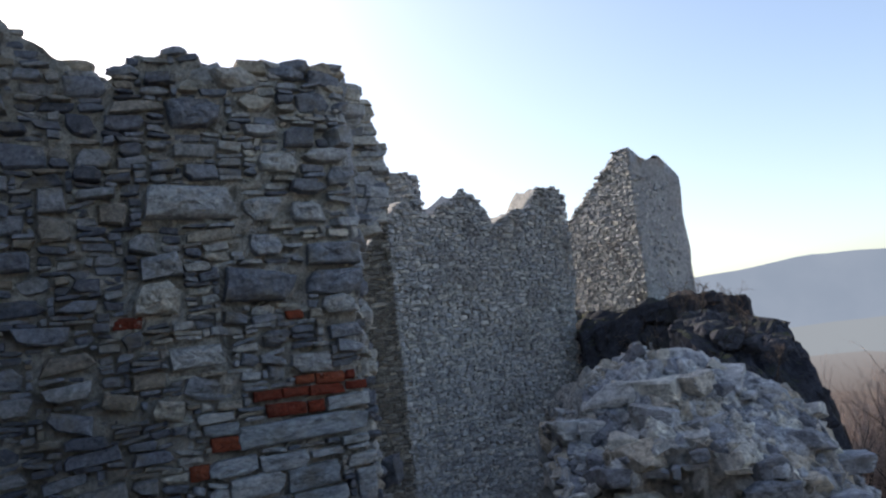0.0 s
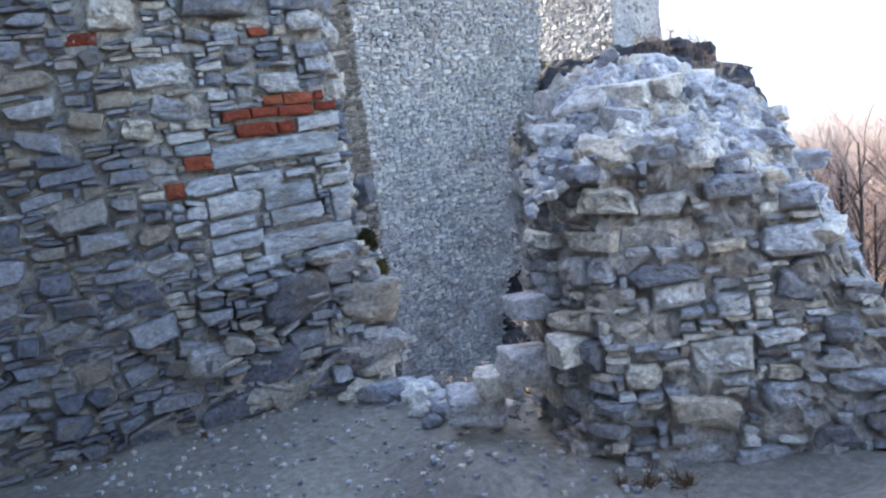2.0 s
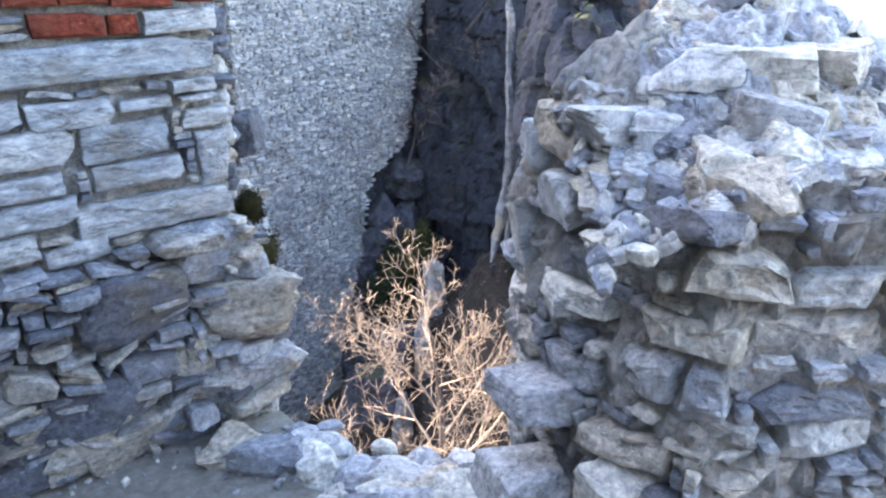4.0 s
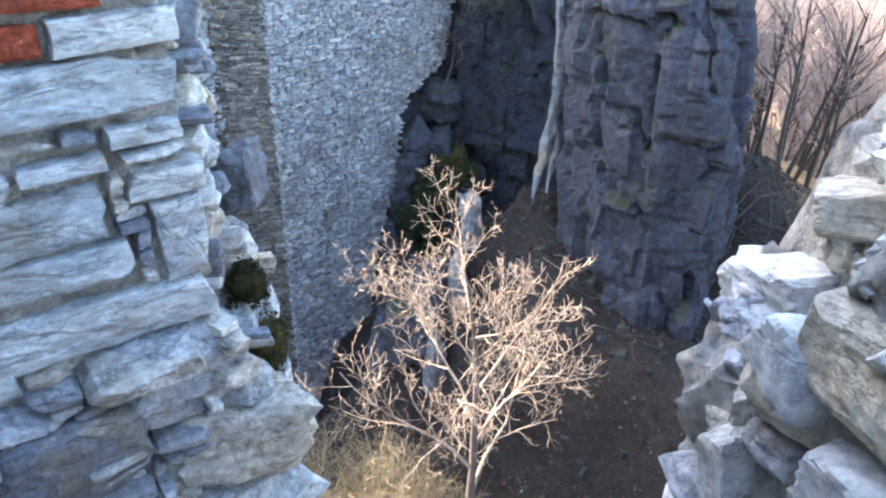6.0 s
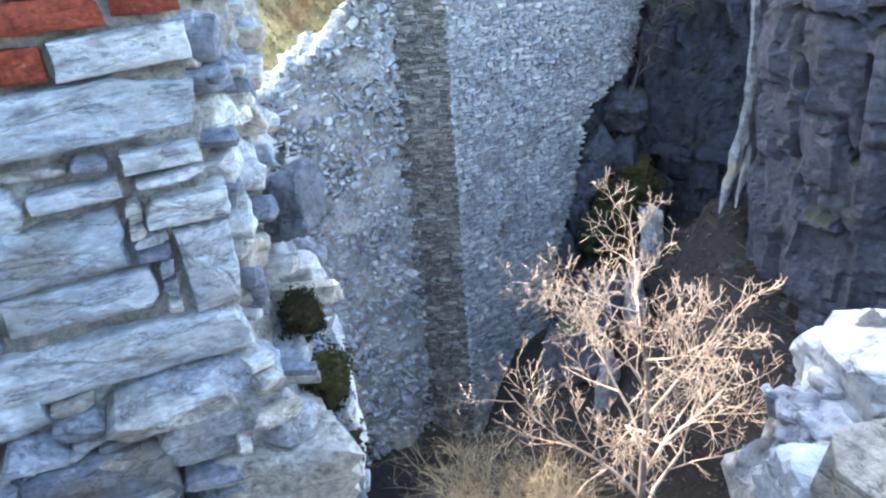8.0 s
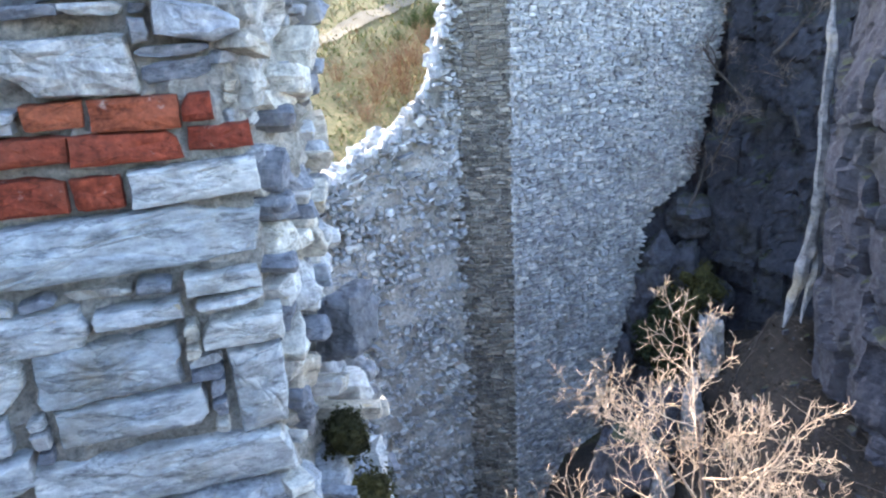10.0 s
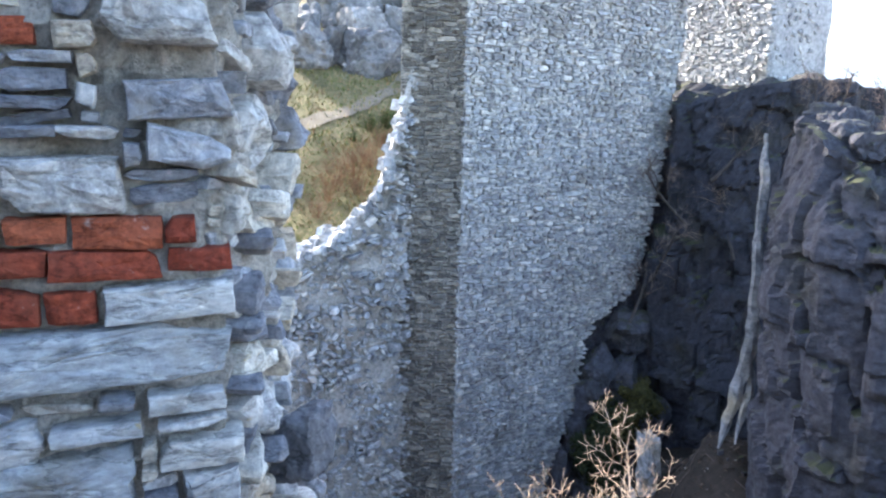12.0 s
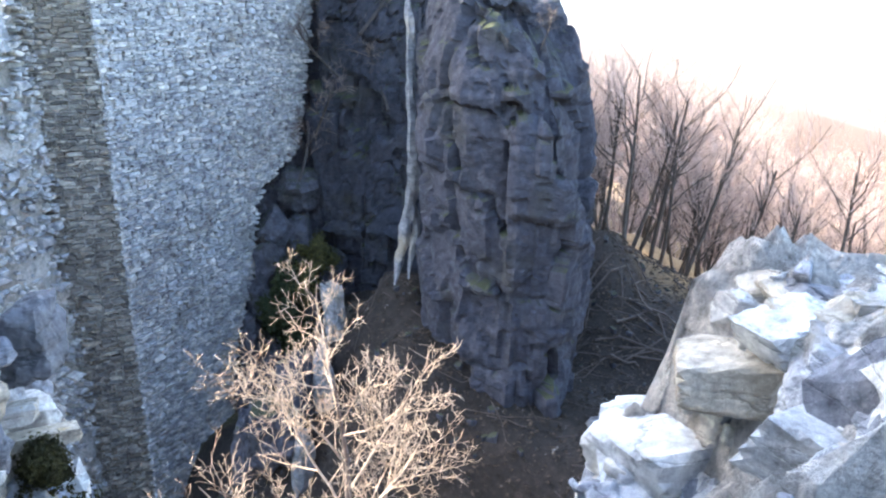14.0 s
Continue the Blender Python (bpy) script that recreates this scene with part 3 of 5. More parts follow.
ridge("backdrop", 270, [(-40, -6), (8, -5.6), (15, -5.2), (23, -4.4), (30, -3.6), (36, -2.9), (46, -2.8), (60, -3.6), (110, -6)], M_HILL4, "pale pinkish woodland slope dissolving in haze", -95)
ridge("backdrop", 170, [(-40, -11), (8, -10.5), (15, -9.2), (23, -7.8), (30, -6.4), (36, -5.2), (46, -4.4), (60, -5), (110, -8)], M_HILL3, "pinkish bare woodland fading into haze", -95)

# ---- near wall with brick patch ----
rng = random.Random(4)


def near_top(x, y=0.0):
    return interp([(-6, 4.6), (-3.2, 4.0), (-2.75, 3.97), (-2.5, 4.2), (-2.42, 4.5), (-2.12, 4.46), (-1.9, 4.27), (-1.6, 4.09), (-1.47, 4.16), (-1.4, 4.29), (-0.97, 4.33), (-0.91, 4.18), (-0.75, 4.2), (-0.54, 4.28), (-0.2, 4.25), (0.13, 4.22), (0.3, 3.9)], x) + 0.03 * nz(x, y, 0, 6.0)


NEAR_FRONT = [(-5.0, 0.0), (0.0, 0.0)]
NEAR_END = [(0.05, 0.10), (0.16, 0.40), (0.24, 0.75), (0.20, 1.05)]
NEAR_BACK = [(-0.3, 1.25), (-5.0, 1.25)]
wall_near = tagged(new("wall_near", core_mesh("wall_near", NEAR_FRONT, NEAR_END, NEAR_BACK, near_top, -2.5, 0.032, 0.032, M_MORTAR, 0.035, 0.036, 5.0, crumb=0.035)),
                   "ruined grey rubble stone wall with red brick patch", "wall", kind="structure")
near_at, near_len = polyline([*NEAR_FRONT, *NEAR_END])
END_U = near_len[1]

# dressed stones of the broken end: left, right, bottom, top along the face
SLABS = [(-0.88, 0.0, 1.60, 1.75), (-0.43, -0.22, 1.47, 1.515), (-0.20, -0.02, 1.525, 1.575), (-1.1, -0.80, 1.44, 1.55), (-0.78, -0.45, 1.42, 1.53),
         (-0.98, -0.62, 1.28, 1.42), (-0.60, -0.24, 1.27, 1.43), (-0.58, -0.20, 1.15, 1.26), (-0.12, 0.02, 1.10, 1.35), (-0.18, 0.03, 1.37, 1.45),
         (-0.66, 0.0, 0.95, 1.10), (-1.0, -0.68, 1.16, 1.25), (-1.0, -0.64, 1.03, 1.14), (-1.02, -0.82, 0.90, 1.01), (-0.80, -0.55, 0.86, 0.96),
         (-0.29, 0.02, 1.775, 1.865), (-1.16, -0.92, 1.79, 1.86), (-1.12, -0.90, 1.70, 1.78)]
FACE_STONES = [(-0.536, -0.232, 2.042, 2.19), (-0.70, -0.50, 2.24, 2.36), (-1.30, -0.94, 2.14, 2.32), (-0.94, -0.40, 2.56, 2.80), (-0.36, 0.05, 2.57, 2.76),
               (-0.36, 0.05, 2.78, 2.96), (-0.73, -0.50, 2.88, 3.03), (-0.42, -0.18, 3.09, 3.28), (-1.40, -0.80, 3.12, 3.40), (-0.76, -0.48, 3.10, 3.30),
               (-1.22, -0.84, 3.76, 4.0), (-0.12, 0.08, 3.36, 3.52), (-1.5, -1.2, 2.50, 2.74), (-0.62, -0.34, 3.46, 3.62), (-0.24, 0.02, 2.26, 2.36)]
BRICKS = [(-0.493, -0.365, 1.972, 2.03), (-0.345, -0.155, 1.955, 2.032), (-0.145, -0.075, 1.965, 2.03),
          (-0.78, -0.60, 1.893, 1.955), (-0.584, -0.41, 1.893, 1.956), (-0.40, -0.165, 1.883, 1.95), (-0.138, 0.009, 1.893, 1.95),
          (-0.70, -0.43, 1.772, 1.862), (-0.42, -0.31, 1.772, 1.852), (-1.08, -0.90, 1.60, 1.69), (-1.22, -1.10, 1.44, 1.54),
          (-1.62, -1.45, 2.45, 2.52), (-0.52, -0.40, 2.42, 2.48)]
taken = SLABS + FACE_STONES + BRICKS
taken_u = [(a + END_U, b + END_U, c, d) for a, b, c, d in taken]


def near_ok(u, v):
    p, _ = near_at(u)
    if v > near_top(p.x) - 0.02:
        return False
    if p.x < -2.76 and v < 1.78 and p.y < 0.01:
        return False
    return not (-2.76 < p.x < -2.53 and 1.88 < v < 2.40)


CELL = (0.045, 0.032)
near_stones = pack(rng, 0.0, near_len[-1], -1.4, 4.4, CELL, [(5, 9, 4, 6, 0.012), (4, 8, 3, 5, 0.05), (3, 5, 2, 4, 0.08), (2, 4, 1, 2, 0.08)], near_ok, taken_u)
rest = Heap()
old = Heap()
single = []
for (u, v, w, h) in near_stones:
    p, d, n = smooth_frame(near_at, u, 0.05)
    onend = u > END_U
    # the facing has fallen here: stones sit sparsely in open mortar
    if p.x > -1.0 - 0.25 * nz(u, v, 3, 1.5) and 2.06 < v < 3.9 and w * h < 0.004 and rng.random() < 0.14:
        continue
    pr = rng.uniform(0.0, 0.055) + (rng.uniform(-0.07, 0.05) if onend else 0)
    if onend and v > 0.8:
        if rng.random() < 0.2 or (p.y > 0.3 and 1.05 < v < 1.32):
            continue
        w, h = w * 0.85, min(h * rng.uniform(1.3, 2.2), 0.11)
    if p.x < -0.95 or v > 2.3:
        pr = rng.uniform(-0.02, 0.06) + (0.06 * rng.random() if w * h > 0.004 else 0)
    if v < 0.95 and -1.1 < p.x:
        pr += 0.03 + rng.uniform(0, 0.10)
    if v > near_top(p.x) - 0.12:
        pr += rng.uniform(-0.12, 0.03)
    sh = stone_shape(rng, w * 0.93, h * 0.90, 0.12, pr, square=rng.uniform(0.35, 0.65), jit=0.19, tilt=0.25 if onend or v < 0.95 else 0.18)
    vf = set_in(sh, p, d, n, v + 0.02 * nz(u, v, 0, 2.0), turn=rng.gauss(0, 0.10) + (rng.uniform(-0.3, 0.3) if v < 0.9 or onend else 0))
    near = p.x > -1.35 and 0.6 < v < 2.9
    if near and w * h > 0.0009:
        sh = rough_stone(rng, w * 0.95, h * 0.93, 0.12, pr, n=rng.choice((9, 10, 11, 12)), square=rng.uniform(0.35, 0.6), jit=0.15, tilt=0.18 if not onend else 0.26, rough=0.16, rings=FINE if p.x > -0.9 and w * h > 0.003 else RINGS)
        vf = set_in(sh, p, d, n, v + 0.02 * nz(u, v, 0, 2.0), turn=rng.gauss(0, 0.10) + (rng.uniform(-0.25, 0.25) if v < 0.9 else rng.uniform(-0.5, 0.5) if onend else 0))
    if near and w * h > 0.0009 and len(single) < 300:
        single.append(vf)
    elif p.x < -1.1 + 0.3 * nz(u, v, 6, 1.3):
        old.add(vf)
    else:
        rest.add(vf)
for a, b, c, d in SLABS + FACE_STONES:
    uc = (a + b) / 2 + END_U
    p, dd, n = smooth_frame(near_at, min(uc, END_U - 0.01), 0.0)
    block = (a, b, c, d) in SLABS
    p.x = (a + b) / 2
    if block:
        sh = rough_stone(rng, (b - a) / 2 * 1.03, (d - c) / 2 * 1.05, 0.15, 0.02 + rng.uniform(0, 0.025), 30, 0.25, 0.055, 0.05, 0.09, FINE)
    else:
        sh = rough_stone(rng, (b - a) / 2 * 0.99, (d - c) / 2 * 0.97, 0.15, 0.03 + rng.uniform(0, 0.02) + (0.05 if d > 2.5 and b - a > 0.3 else 0), 18, 0.42, 0.13, 0.12, 0.18, FINE)
    vf = set_in(sh, p, dd, n, (c + d) / 2, turn=0.035 if block else rng.uniform(-0.06, 0.06))
    under("stone", mesh_of("stone", *vf, M_ASHLAR if block else M_STONE), wall_near)
for vf in single:
    under("stone", mesh_of("stone", *vf, M_STONE), wall_near)
for a, b, c, d in BRICKS:
    p = Vector(((a + b) / 2, 0, 0))
    sh = rough_stone(rng, (b - a) / 2 * 1.06, (d - c) / 2 * 1.06, 0.12, 0.03 + rng.uniform(-0.02, 0.012), 18, 0.14, 0.06, 0.08, 0.14)
    under("brick", mesh_of("brick", *set_in(sh, p, Vector((1, 0, 0)), Vector((0, -1, 0)), (c + d) / 2, turn=rng.uniform(-0.02, 0.04)), M_BRICK), wall_near)
rest.make("rubble_stones", M_STONES, wall_near)
old.make("old_rubble_stones", M_OLDSTONES, wall_near, "blackened older rubble stones")
# small loose bricks in the deep socket
for i in range(16):
    x, z = -2.71 + 0.13 * (i % 2) + rng.uniform(-0.02, 0.02), 1.92 + 0.063 * (i // 2)
    sh = rough_stone(rng, 0.066, 0.031, 0.1, rng.uniform(-0.02, 0.02), 14, 0.4, 0.14, 0.3, 0.2)
    under("brick", mesh_of("brick", *set_in(sh, Vector((x, 0, 0)), Vector((1, 0, 0)), Vector((0, -1, 0)), z), M_BRICK), wall_near)

# higher remains of the wall's inner half, and broken pieces at its end
r = random.Random(77)
upper = Heap()
for k in range(230):
    z = r.uniform(2.95, 4.55)
    lim = interp([(2.95, 0.30), (3.3, 0.62), (3.65, 0.70), (4.1, 0.60), (4.6, 0.46)], z)
    x = r.choice((lim, r.uniform(0.0, lim))) - 0.08
    w = r.uniform(0.06, 0.16)
    q = stone_shape(r, w, r.uniform(0.03, 0.07), 0.25, r.uniform(0.0, 0.07), jit=0.16, tilt=0.2)
    side = x > lim - 0.1 and r.random() < 0.5
    d, n = (Vector((0, 1, 0)), Vector((1, 0, 0))) if side else (Vector((1, 0, 0)), Vector((0, -1, 0)))
    upper.add(set_in(q, Vector((x, r.uniform(0.85, 1.2) if side else 0.85 + r.uniform(0, 0.06), 0)), d, n, z, turn=r.gauss(0, 0.1)))
upper.make("upper_rubble", M_STONES, wall_near)
verts, faces = [], []
for j in range(13):
    z = 2.9 + 1.65 * j / 12
    lim = interp([(2.9, 0.26), (3.3, 0.58), (3.65, 0.64), (4.1, 0.54), (4.6, 0.40)], z)
    for x, y in ((-0.3, 0.9), (lim - 0.06, 0.88), (lim, 0.98), (lim, 1.2), (lim - 0.1, 1.3), (-0.3, 1.3)):
        verts.append((x + 0.02 * nz(x, y, z, 6), y + 0.03 * nz(x, y, z, 5), z))
for j in range(12):
    for k in range(6):
        q = (k + 1) % 6
        faces.append((j * 6 + k, j * 6 + q, j * 6 + 6 + q, j * 6 + 6 + k))
faces += [tuple(range(72, 78)), tuple(range(5, -1, -1))]
under("inner_core", mesh_of("inner_core", verts, faces, M_MORTAR), wall_near)

# broken stones along the crest and fallen against the foot
def wall_rock(c, size, rot, seed, mat, parent, tip):
    ob = under("stone", mesh_of("stone", *facet_rock(seed, size, 3, 0.05, 9, 0.98), mat), parent)
    ob.matrix_basis = pose(*c, tip, tip * 0.6, rot)


r = random.Random(29)
for k in range(70):
    x, y = r.uniform(-3.4, 0.05), r.uniform(0.02, 0.5)
    w = r.uniform(0.07, 0.19)
    wall_rock((x, y, near_top(x) + r.uniform(-0.06, 0.03)), (w, w * r.uniform(0.6, 0.9), w * r.uniform(0.25, 0.5)), r.uniform(-40, 40), 600 + k, M_STONE, wall_near, r.uniform(-10, 10))
for k, (x, y, z, w, h) in enumerate(((-0.8, 0.02, 0.22, 0.30, 0.15), (-0.35, 0.03, 0.30, 0.26, 0.14), (-0.05, 0.02, 0.12, 0.24, 0.15), (-0.62, 0.0, 0.0, 0.34, 0.12), (-1.15, 0.02, 0.34, 0.22, 0.13), (0.12, 0.1, 0.30, 0.16, 0.14))):
    wall_rock((x, y, z), (w, 0.13, h), 6 * k - 15, 690 + k, M_STONE, wall_near, 4 * k - 10)

# unseen rubble walls, added beside and behind to hold back skylight
far_wall("wall_side", "unseen grey rubble wall added at the side to block skylight", [(-3.5, -8.0), (-3.5, -0.16)], [(-3.52, -0.15)], [(-4.3, -0.15), (-4.3, -8.0)], lambda x, y: 6.2 + 0.3 * nz(x, y, 0, 0.8), -0.3,
         [(4, 7, 2, 4, 0.03), (3, 5, 2, 3, 0.1), (2, 3, 1, 2, 0.1)], (0.07, 0.05), 61, mat=M_STONES, core=M_MORTAR, step=0.2)
far_wall("wall_behind", "unseen grey rubble wall added behind to block skylight", [(3.0, -8.4), (-5.4, -8.4)], [(-5.42, -8.5)], [(-5.4, -9.2), (3.0, -9.2)], lambda x, y: 3.6 + 0.4 * nz(x, y, 0, 0.7), -0.3,
         [(4, 7, 2, 4, 0.03), (3, 5, 2, 3, 0.1), (2, 3, 1, 2, 0.1)], (0.09, 0.06), 62, mat=M_STONES, core=M_MORTAR, step=0.2)

# ---- brick pier against the near wall ----
pier = tagged(new("brick_pier", core_mesh("brick_pier", [(-3.4, -0.12), (-2.80, -0.12)], [(-2.77, -0.10), (-2.77, 0.02)], [(-2.80, 0.05), (-3.4, 0.05)], lambda x, y: 1.80 - 2.4 * max(0.0, x + 2.95) ** 1.5, -0.3, 0.06, 0.08, M_MORTAR, 0.01, 0.02)),
              "broken red brick pier built against the rubble wall", "pier")
for j in range(23):
    z = -0.1 + j * 0.082
    x = -2.78 - (0.0 if j % 2 else 0.06) - 0.06 * max(0, j - 19)
    while x > -3.4:
        w = rng.choice((0.12, 0.24))
        sh = stone_shape(rng, w / 2 - 0.006, 0.034, 0.05, 0.012 + rng.uniform(-0.01, 0.015), square=0.16, jit=0.04)
        under("brick", mesh_of("brick", *set_in(sh, Vector((x - w / 2, -0.12, 0)), Vector((1, 0, 0)), Vector((0, -1, 0)), z), M_BRICK), pier)
        x -= w

# ---- broken wall stump on the other side of the gap ----

def stump_at(a, c):
    return 0.36 + a * 0.85 + c * 0.53, -2.25 - a * 0.53 + c * 0.85


def stump_top(x, y):
    a = (x - 0.36) * 0.85 - (y + 2.25) * 0.53
    c = (x - 0.36) * 0.53 + (y + 2.25) * 0.85
    h = interp([(-0.6, 1.35), (-0.45, 1.5), (-0.34, 1.64), (-0.16, 1.75), (0.09, 1.90), (0.3, 1.96), (0.58, 1.90), (0.84, 1.74), (1.07, 1.62), (1.23, 1.25), (1.42, 0.95), (1.55, 0.55), (1.7, 0.0)], a)
    h -= 0.40 * (1 - sstep(0.0, 0.6, c)) + 0.5 * sstep(1.14, 1.3, c)
    h -= 0.36 * (1 - sstep(-0.1, 0.12, a)) * sstep(0.85, 1.05, c)
    back = interp([(-0.6, 1.1), (-0.35, 1.3), (-0.04, 1.42), (0.04, 1.70), (0.12, 1.76), (0.3, 1.76), (0.6, 1.72), (1.0, 1.58), (1.25, 1.1), (1.7, 0.0)], a) - 0.6 * sstep(1.22, 1.34, c)
    k = sstep(0.55, 0.85, c)
    h = h * (1 - k) + back * k
    return h + 0.03 * nz(x, y, 0, 5.0) + 0.03 * nz(x, y, 2, 12.0) + 0.022 * nz(x, y, 7, 22.0) + 0.04 * abs(nz(x, y, 4, 13.0)) + 0.05 * abs(nz(x, y, 9, 7.0)) - 0.05 + 0.03 * abs(nz(x, y, 5, 9.0))


ST_FRONT = [(0.98, -1.10), (0.63, -1.28), (0.50, -1.50), (0.44, -1.75), (0.40, -2.05), (0.42, -2.3), (0.78, -2.56), (1.3, -2.88), (1.9, -3.25)]
stump = tagged(new("wall_stump", core_mesh("wall_stump", ST_FRONT, [(2.2, -3.2)], [(2.3, -2.6), (1.95, -1.85), (1.32, -1.40), (1.05, -1.14)], stump_top, -1.5, 0.028, 0.03, M_CAP, 0.06, 0.022, 4.5, 0.0, None, 56, 0.05)),
               "crumbling stump of rubble masonry with mortar top", "wall", kind="structure")
st_at, st_len = polyline([(1.32, -1.40), (1.05, -1.14), *ST_FRONT, (2.2, -3.2)])
rng = random.Random(9)
stones = pack(rng, 0.0, st_len[-1], -0.6, 2.1, CELL, [(6, 9, 4, 6, 0.03), (4, 7, 3, 5, 0.12), (3, 5, 2, 4, 0.10), (2, 3, 1, 2, 0.06)],
              lambda u, v: v < stump_top(*st_at(u)[0].xy) - 0.05 and not (1.45 < u < 1.62 and 0.92 < v < 1.08))
rest = Heap()
count = 0
for (u, v, w, h) in stones:
    p, d, n = smooth_frame(st_at, u, 0.06)
    under_top = stump_top(p.x, p.y) - v
    if w * h < 0.005 and rng.random() < (0.55 if under_top < 0.4 else 0.2):
        continue
    pr = rng.uniform(0.0, 0.075) if u > 1.1 else rng.uniform(-0.02, 0.035)
    big = w * h > 0.0012 and v > 0.2 and count < 230
    if big:
        sh = rough_stone(rng, w * 0.96, h * 0.93, 0.1, pr, rng.choice((12, 14, 16)), rng.uniform(0.35, 0.6), 0.17, 0.16, 0.2, FINE if u < 1.9 or w * h > 0.008 else RINGS)
    else:
        sh = stone_shape(rng, w * 0.94, h * 0.90, 0.1, pr, square=rng.uniform(0.35, 0.65), jit=0.19, tilt=0.2)
    vf = set_in(sh, p, d, n, v, turn=rng.uniform(-0.12, 0.12))
    if big:
        under("stone", mesh_of("stone", *vf, M_STUMP), stump)
        count += 1
    else:
        rest.add(vf)
for i in range(3200):
    a, c = rng.uniform(-0.3, 1.5), rng.uniform(0.0, 1.15)
    x, y = stump_at(a, c)
    z = stump_top(x, y)
    if z < 0.4:
        continue
    if a < -0.25 or c > 1.1 or (c > 0.85 and rng.random() < 0.5):
        continue
    big = rng.random() < 0.17 and a > 0.0 and 0.05 < c < 1.0
    w = rng.uniform(0.06, 0.17) if big else rng.uniform(0.008, 0.05)
    sh = rough_stone(rng, w, w * rng.uniform(0.5, 0.85), 0.06, rng.uniform(0.0, 0.022), 20, rng.uniform(0.5, 0.75), 0.2, 0.08, 0.22, FINE) if big else stone_shape(rng, w, w * rng.uniform(0.5, 0.9), 0.03, rng.uniform(0.0, 0.012), square=0.6, jit=0.2, tilt=0.3)
    sx = (stump_top(x + 0.06, y) - stump_top(x - 0.06, y)) / 0.12
    sy = (stump_top(x, y + 0.06) - stump_top(x, y - 0.06)) / 0.12
    n = Vector((-sx + rng.uniform(-0.15, 0.15), -sy + rng.uniform(-0.15, 0.15), 1)).normalized()
    d = n.orthogonal().normalized()
    d.rotate(Matrix.Rotation(rng.uniform(0, 6.3), 3, n))
    vf = set_in(sh, Vector((x, y, 0)), d, n, z + 0.01, n.cross(d))
    if big and count < 290:
        under("stone", mesh_of("stone", *vf, M_STUMP), stump)
        count += 1
    else:
        rest.add(vf)
rest.make("rubble_stones", M_STUMPS, stump)


def block(c, size, rot, seed, mat, parent, tip=0.0):
    """A large squarish stone with broken faces."""
    verts, faces = facet_rock(seed, size, 4, 0.035, 5, 0.9)
    ob = under("stone", mesh_of("stone", verts, faces, mat), parent)
    ob.matrix_basis = pose(*c, tip, tip * 0.6, rot)
    return ob


# the large blocks that show in the broken end and on top
for k, (c, size) in enumerate((((0.51, -1.58, 1.49), (0.112, 0.08, 0.075)), ((0.47, -1.75, 1.37), (0.149, 0.106, 0.083)), ((0.51, -1.87, 1.6), (0.164, 0.117, 0.06)), ((0.94, -1.5, 1.7), (0.112, 0.08, 0.052)), ((0.63, -1.84, 1.77), (0.07, 0.05, 0.058)), ((0.43, -2.02, 1.47), (0.105, 0.075, 0.042)), ((0.46, -1.76, 1.0), (0.115, 0.082, 0.047)), ((0.52, -1.47, 1.16), (0.064, 0.046, 0.129)), ((0.49, -1.77, 1.67), (0.062, 0.044, 0.034)), ((0.49, -1.99, 1.56), (0.081, 0.058, 0.048)), ((0.94, -1.31, 1.36), (0.204, 0.146, 0.08)), ((0.83, -1.59, 1.65), (0.082, 0.058, 0.046)))):
    block(c, size, -32 + 7 * k % 19, 11 + k * 3, M_SLAB, stump, 6 - 4 * (k % 4))
for k, (c, size) in enumerate((((1.0, -1.33, 1.33), (0.24, 0.19, 0.07)), ((1.12, -1.52, 1.62), (0.22, 0.18, 0.06)), ((1.3, -1.6, 1.66), (0.2, 0.2, 0.06)))):
    block(c, size, 20 - 25 * k, 811 + k, M_SLAB, stump, 4 - 4 * k)
for k, (c, size) in enumerate((((0.26, -1.75, 0.36), (0.19, 0.15, 0.10)), ((0.14, -1.6, 0.24), (0.13, 0.11, 0.09)), ((0.33, -2.1, 0.5), (0.13, 0.11, 0.09)), ((0.36, -1.72, 0.68), (0.16, 0.14, 0.06)), ((0.10, -1.45, 0.10), (0.2, 0.16, 0.09)))):
    block(c, size, -30 + 9 * k % 23, 350 + k, M_STUMP, stump, 5 - 3 * (k % 4))
r = random.Random(15)
spots = []
while len(spots) < 62:
    a, c = r.uniform(-0.02, 1.35), r.uniform(0.0, 1.1)
    if all((a - p) ** 2 + (c - q) ** 2 > 0.016 for p, q in spots):
        spots.append((a, c))
for k, (a, c) in enumerate(spots):
    x, y = stump_at(a, c)
    w = r.uniform(0.07, 0.17)
    block((x, y, stump_top(x, y) - 0.25 * w), (w, w * r.uniform(0.6, 0.9), w * r.uniform(0.35, 0.55)), r.uniform(0, 360), 300 + k, M_STUMP, stump, r.uniform(-14, 14))

# ---- far masonry ----
FA = radians(14)
fd, fn = Vector((math.cos(FA), math.sin(FA), 0)), Vector((math.sin(FA), -math.cos(FA), 0))
F0 = Vector((8.52, 20.45, 0))


def fpt(s, t):
    q = F0 + fd * s - fn * t
    return (q.x, q.y)


def curtain_top(x, y):
    s = (Vector((x, y, 0)) - F0).dot(fd)
    h = interp([(-0.8, 6.1), (-0.3, 6.7), (0.13, 7.24), (0.6, 7.6), (0.88, 7.9), (1.54, 7.92), (1.75, 7.3), (2.13, 7.28), (2.9, 7.8), (3.5, 8.0), (3.75, 8.35), (4.14, 8.13), (4.98, 7.57), (5.1, 6.9), (5.44, 7.0), (6.4, 7.5), (7.65, 7.8), (7.9, 8.3), (8.2, 8.65), (9.4, 8.75), (9.7, 8.4), (12, 8.0)], s)
    return h + 0.18 * nz(x, y, 0, 2.2)


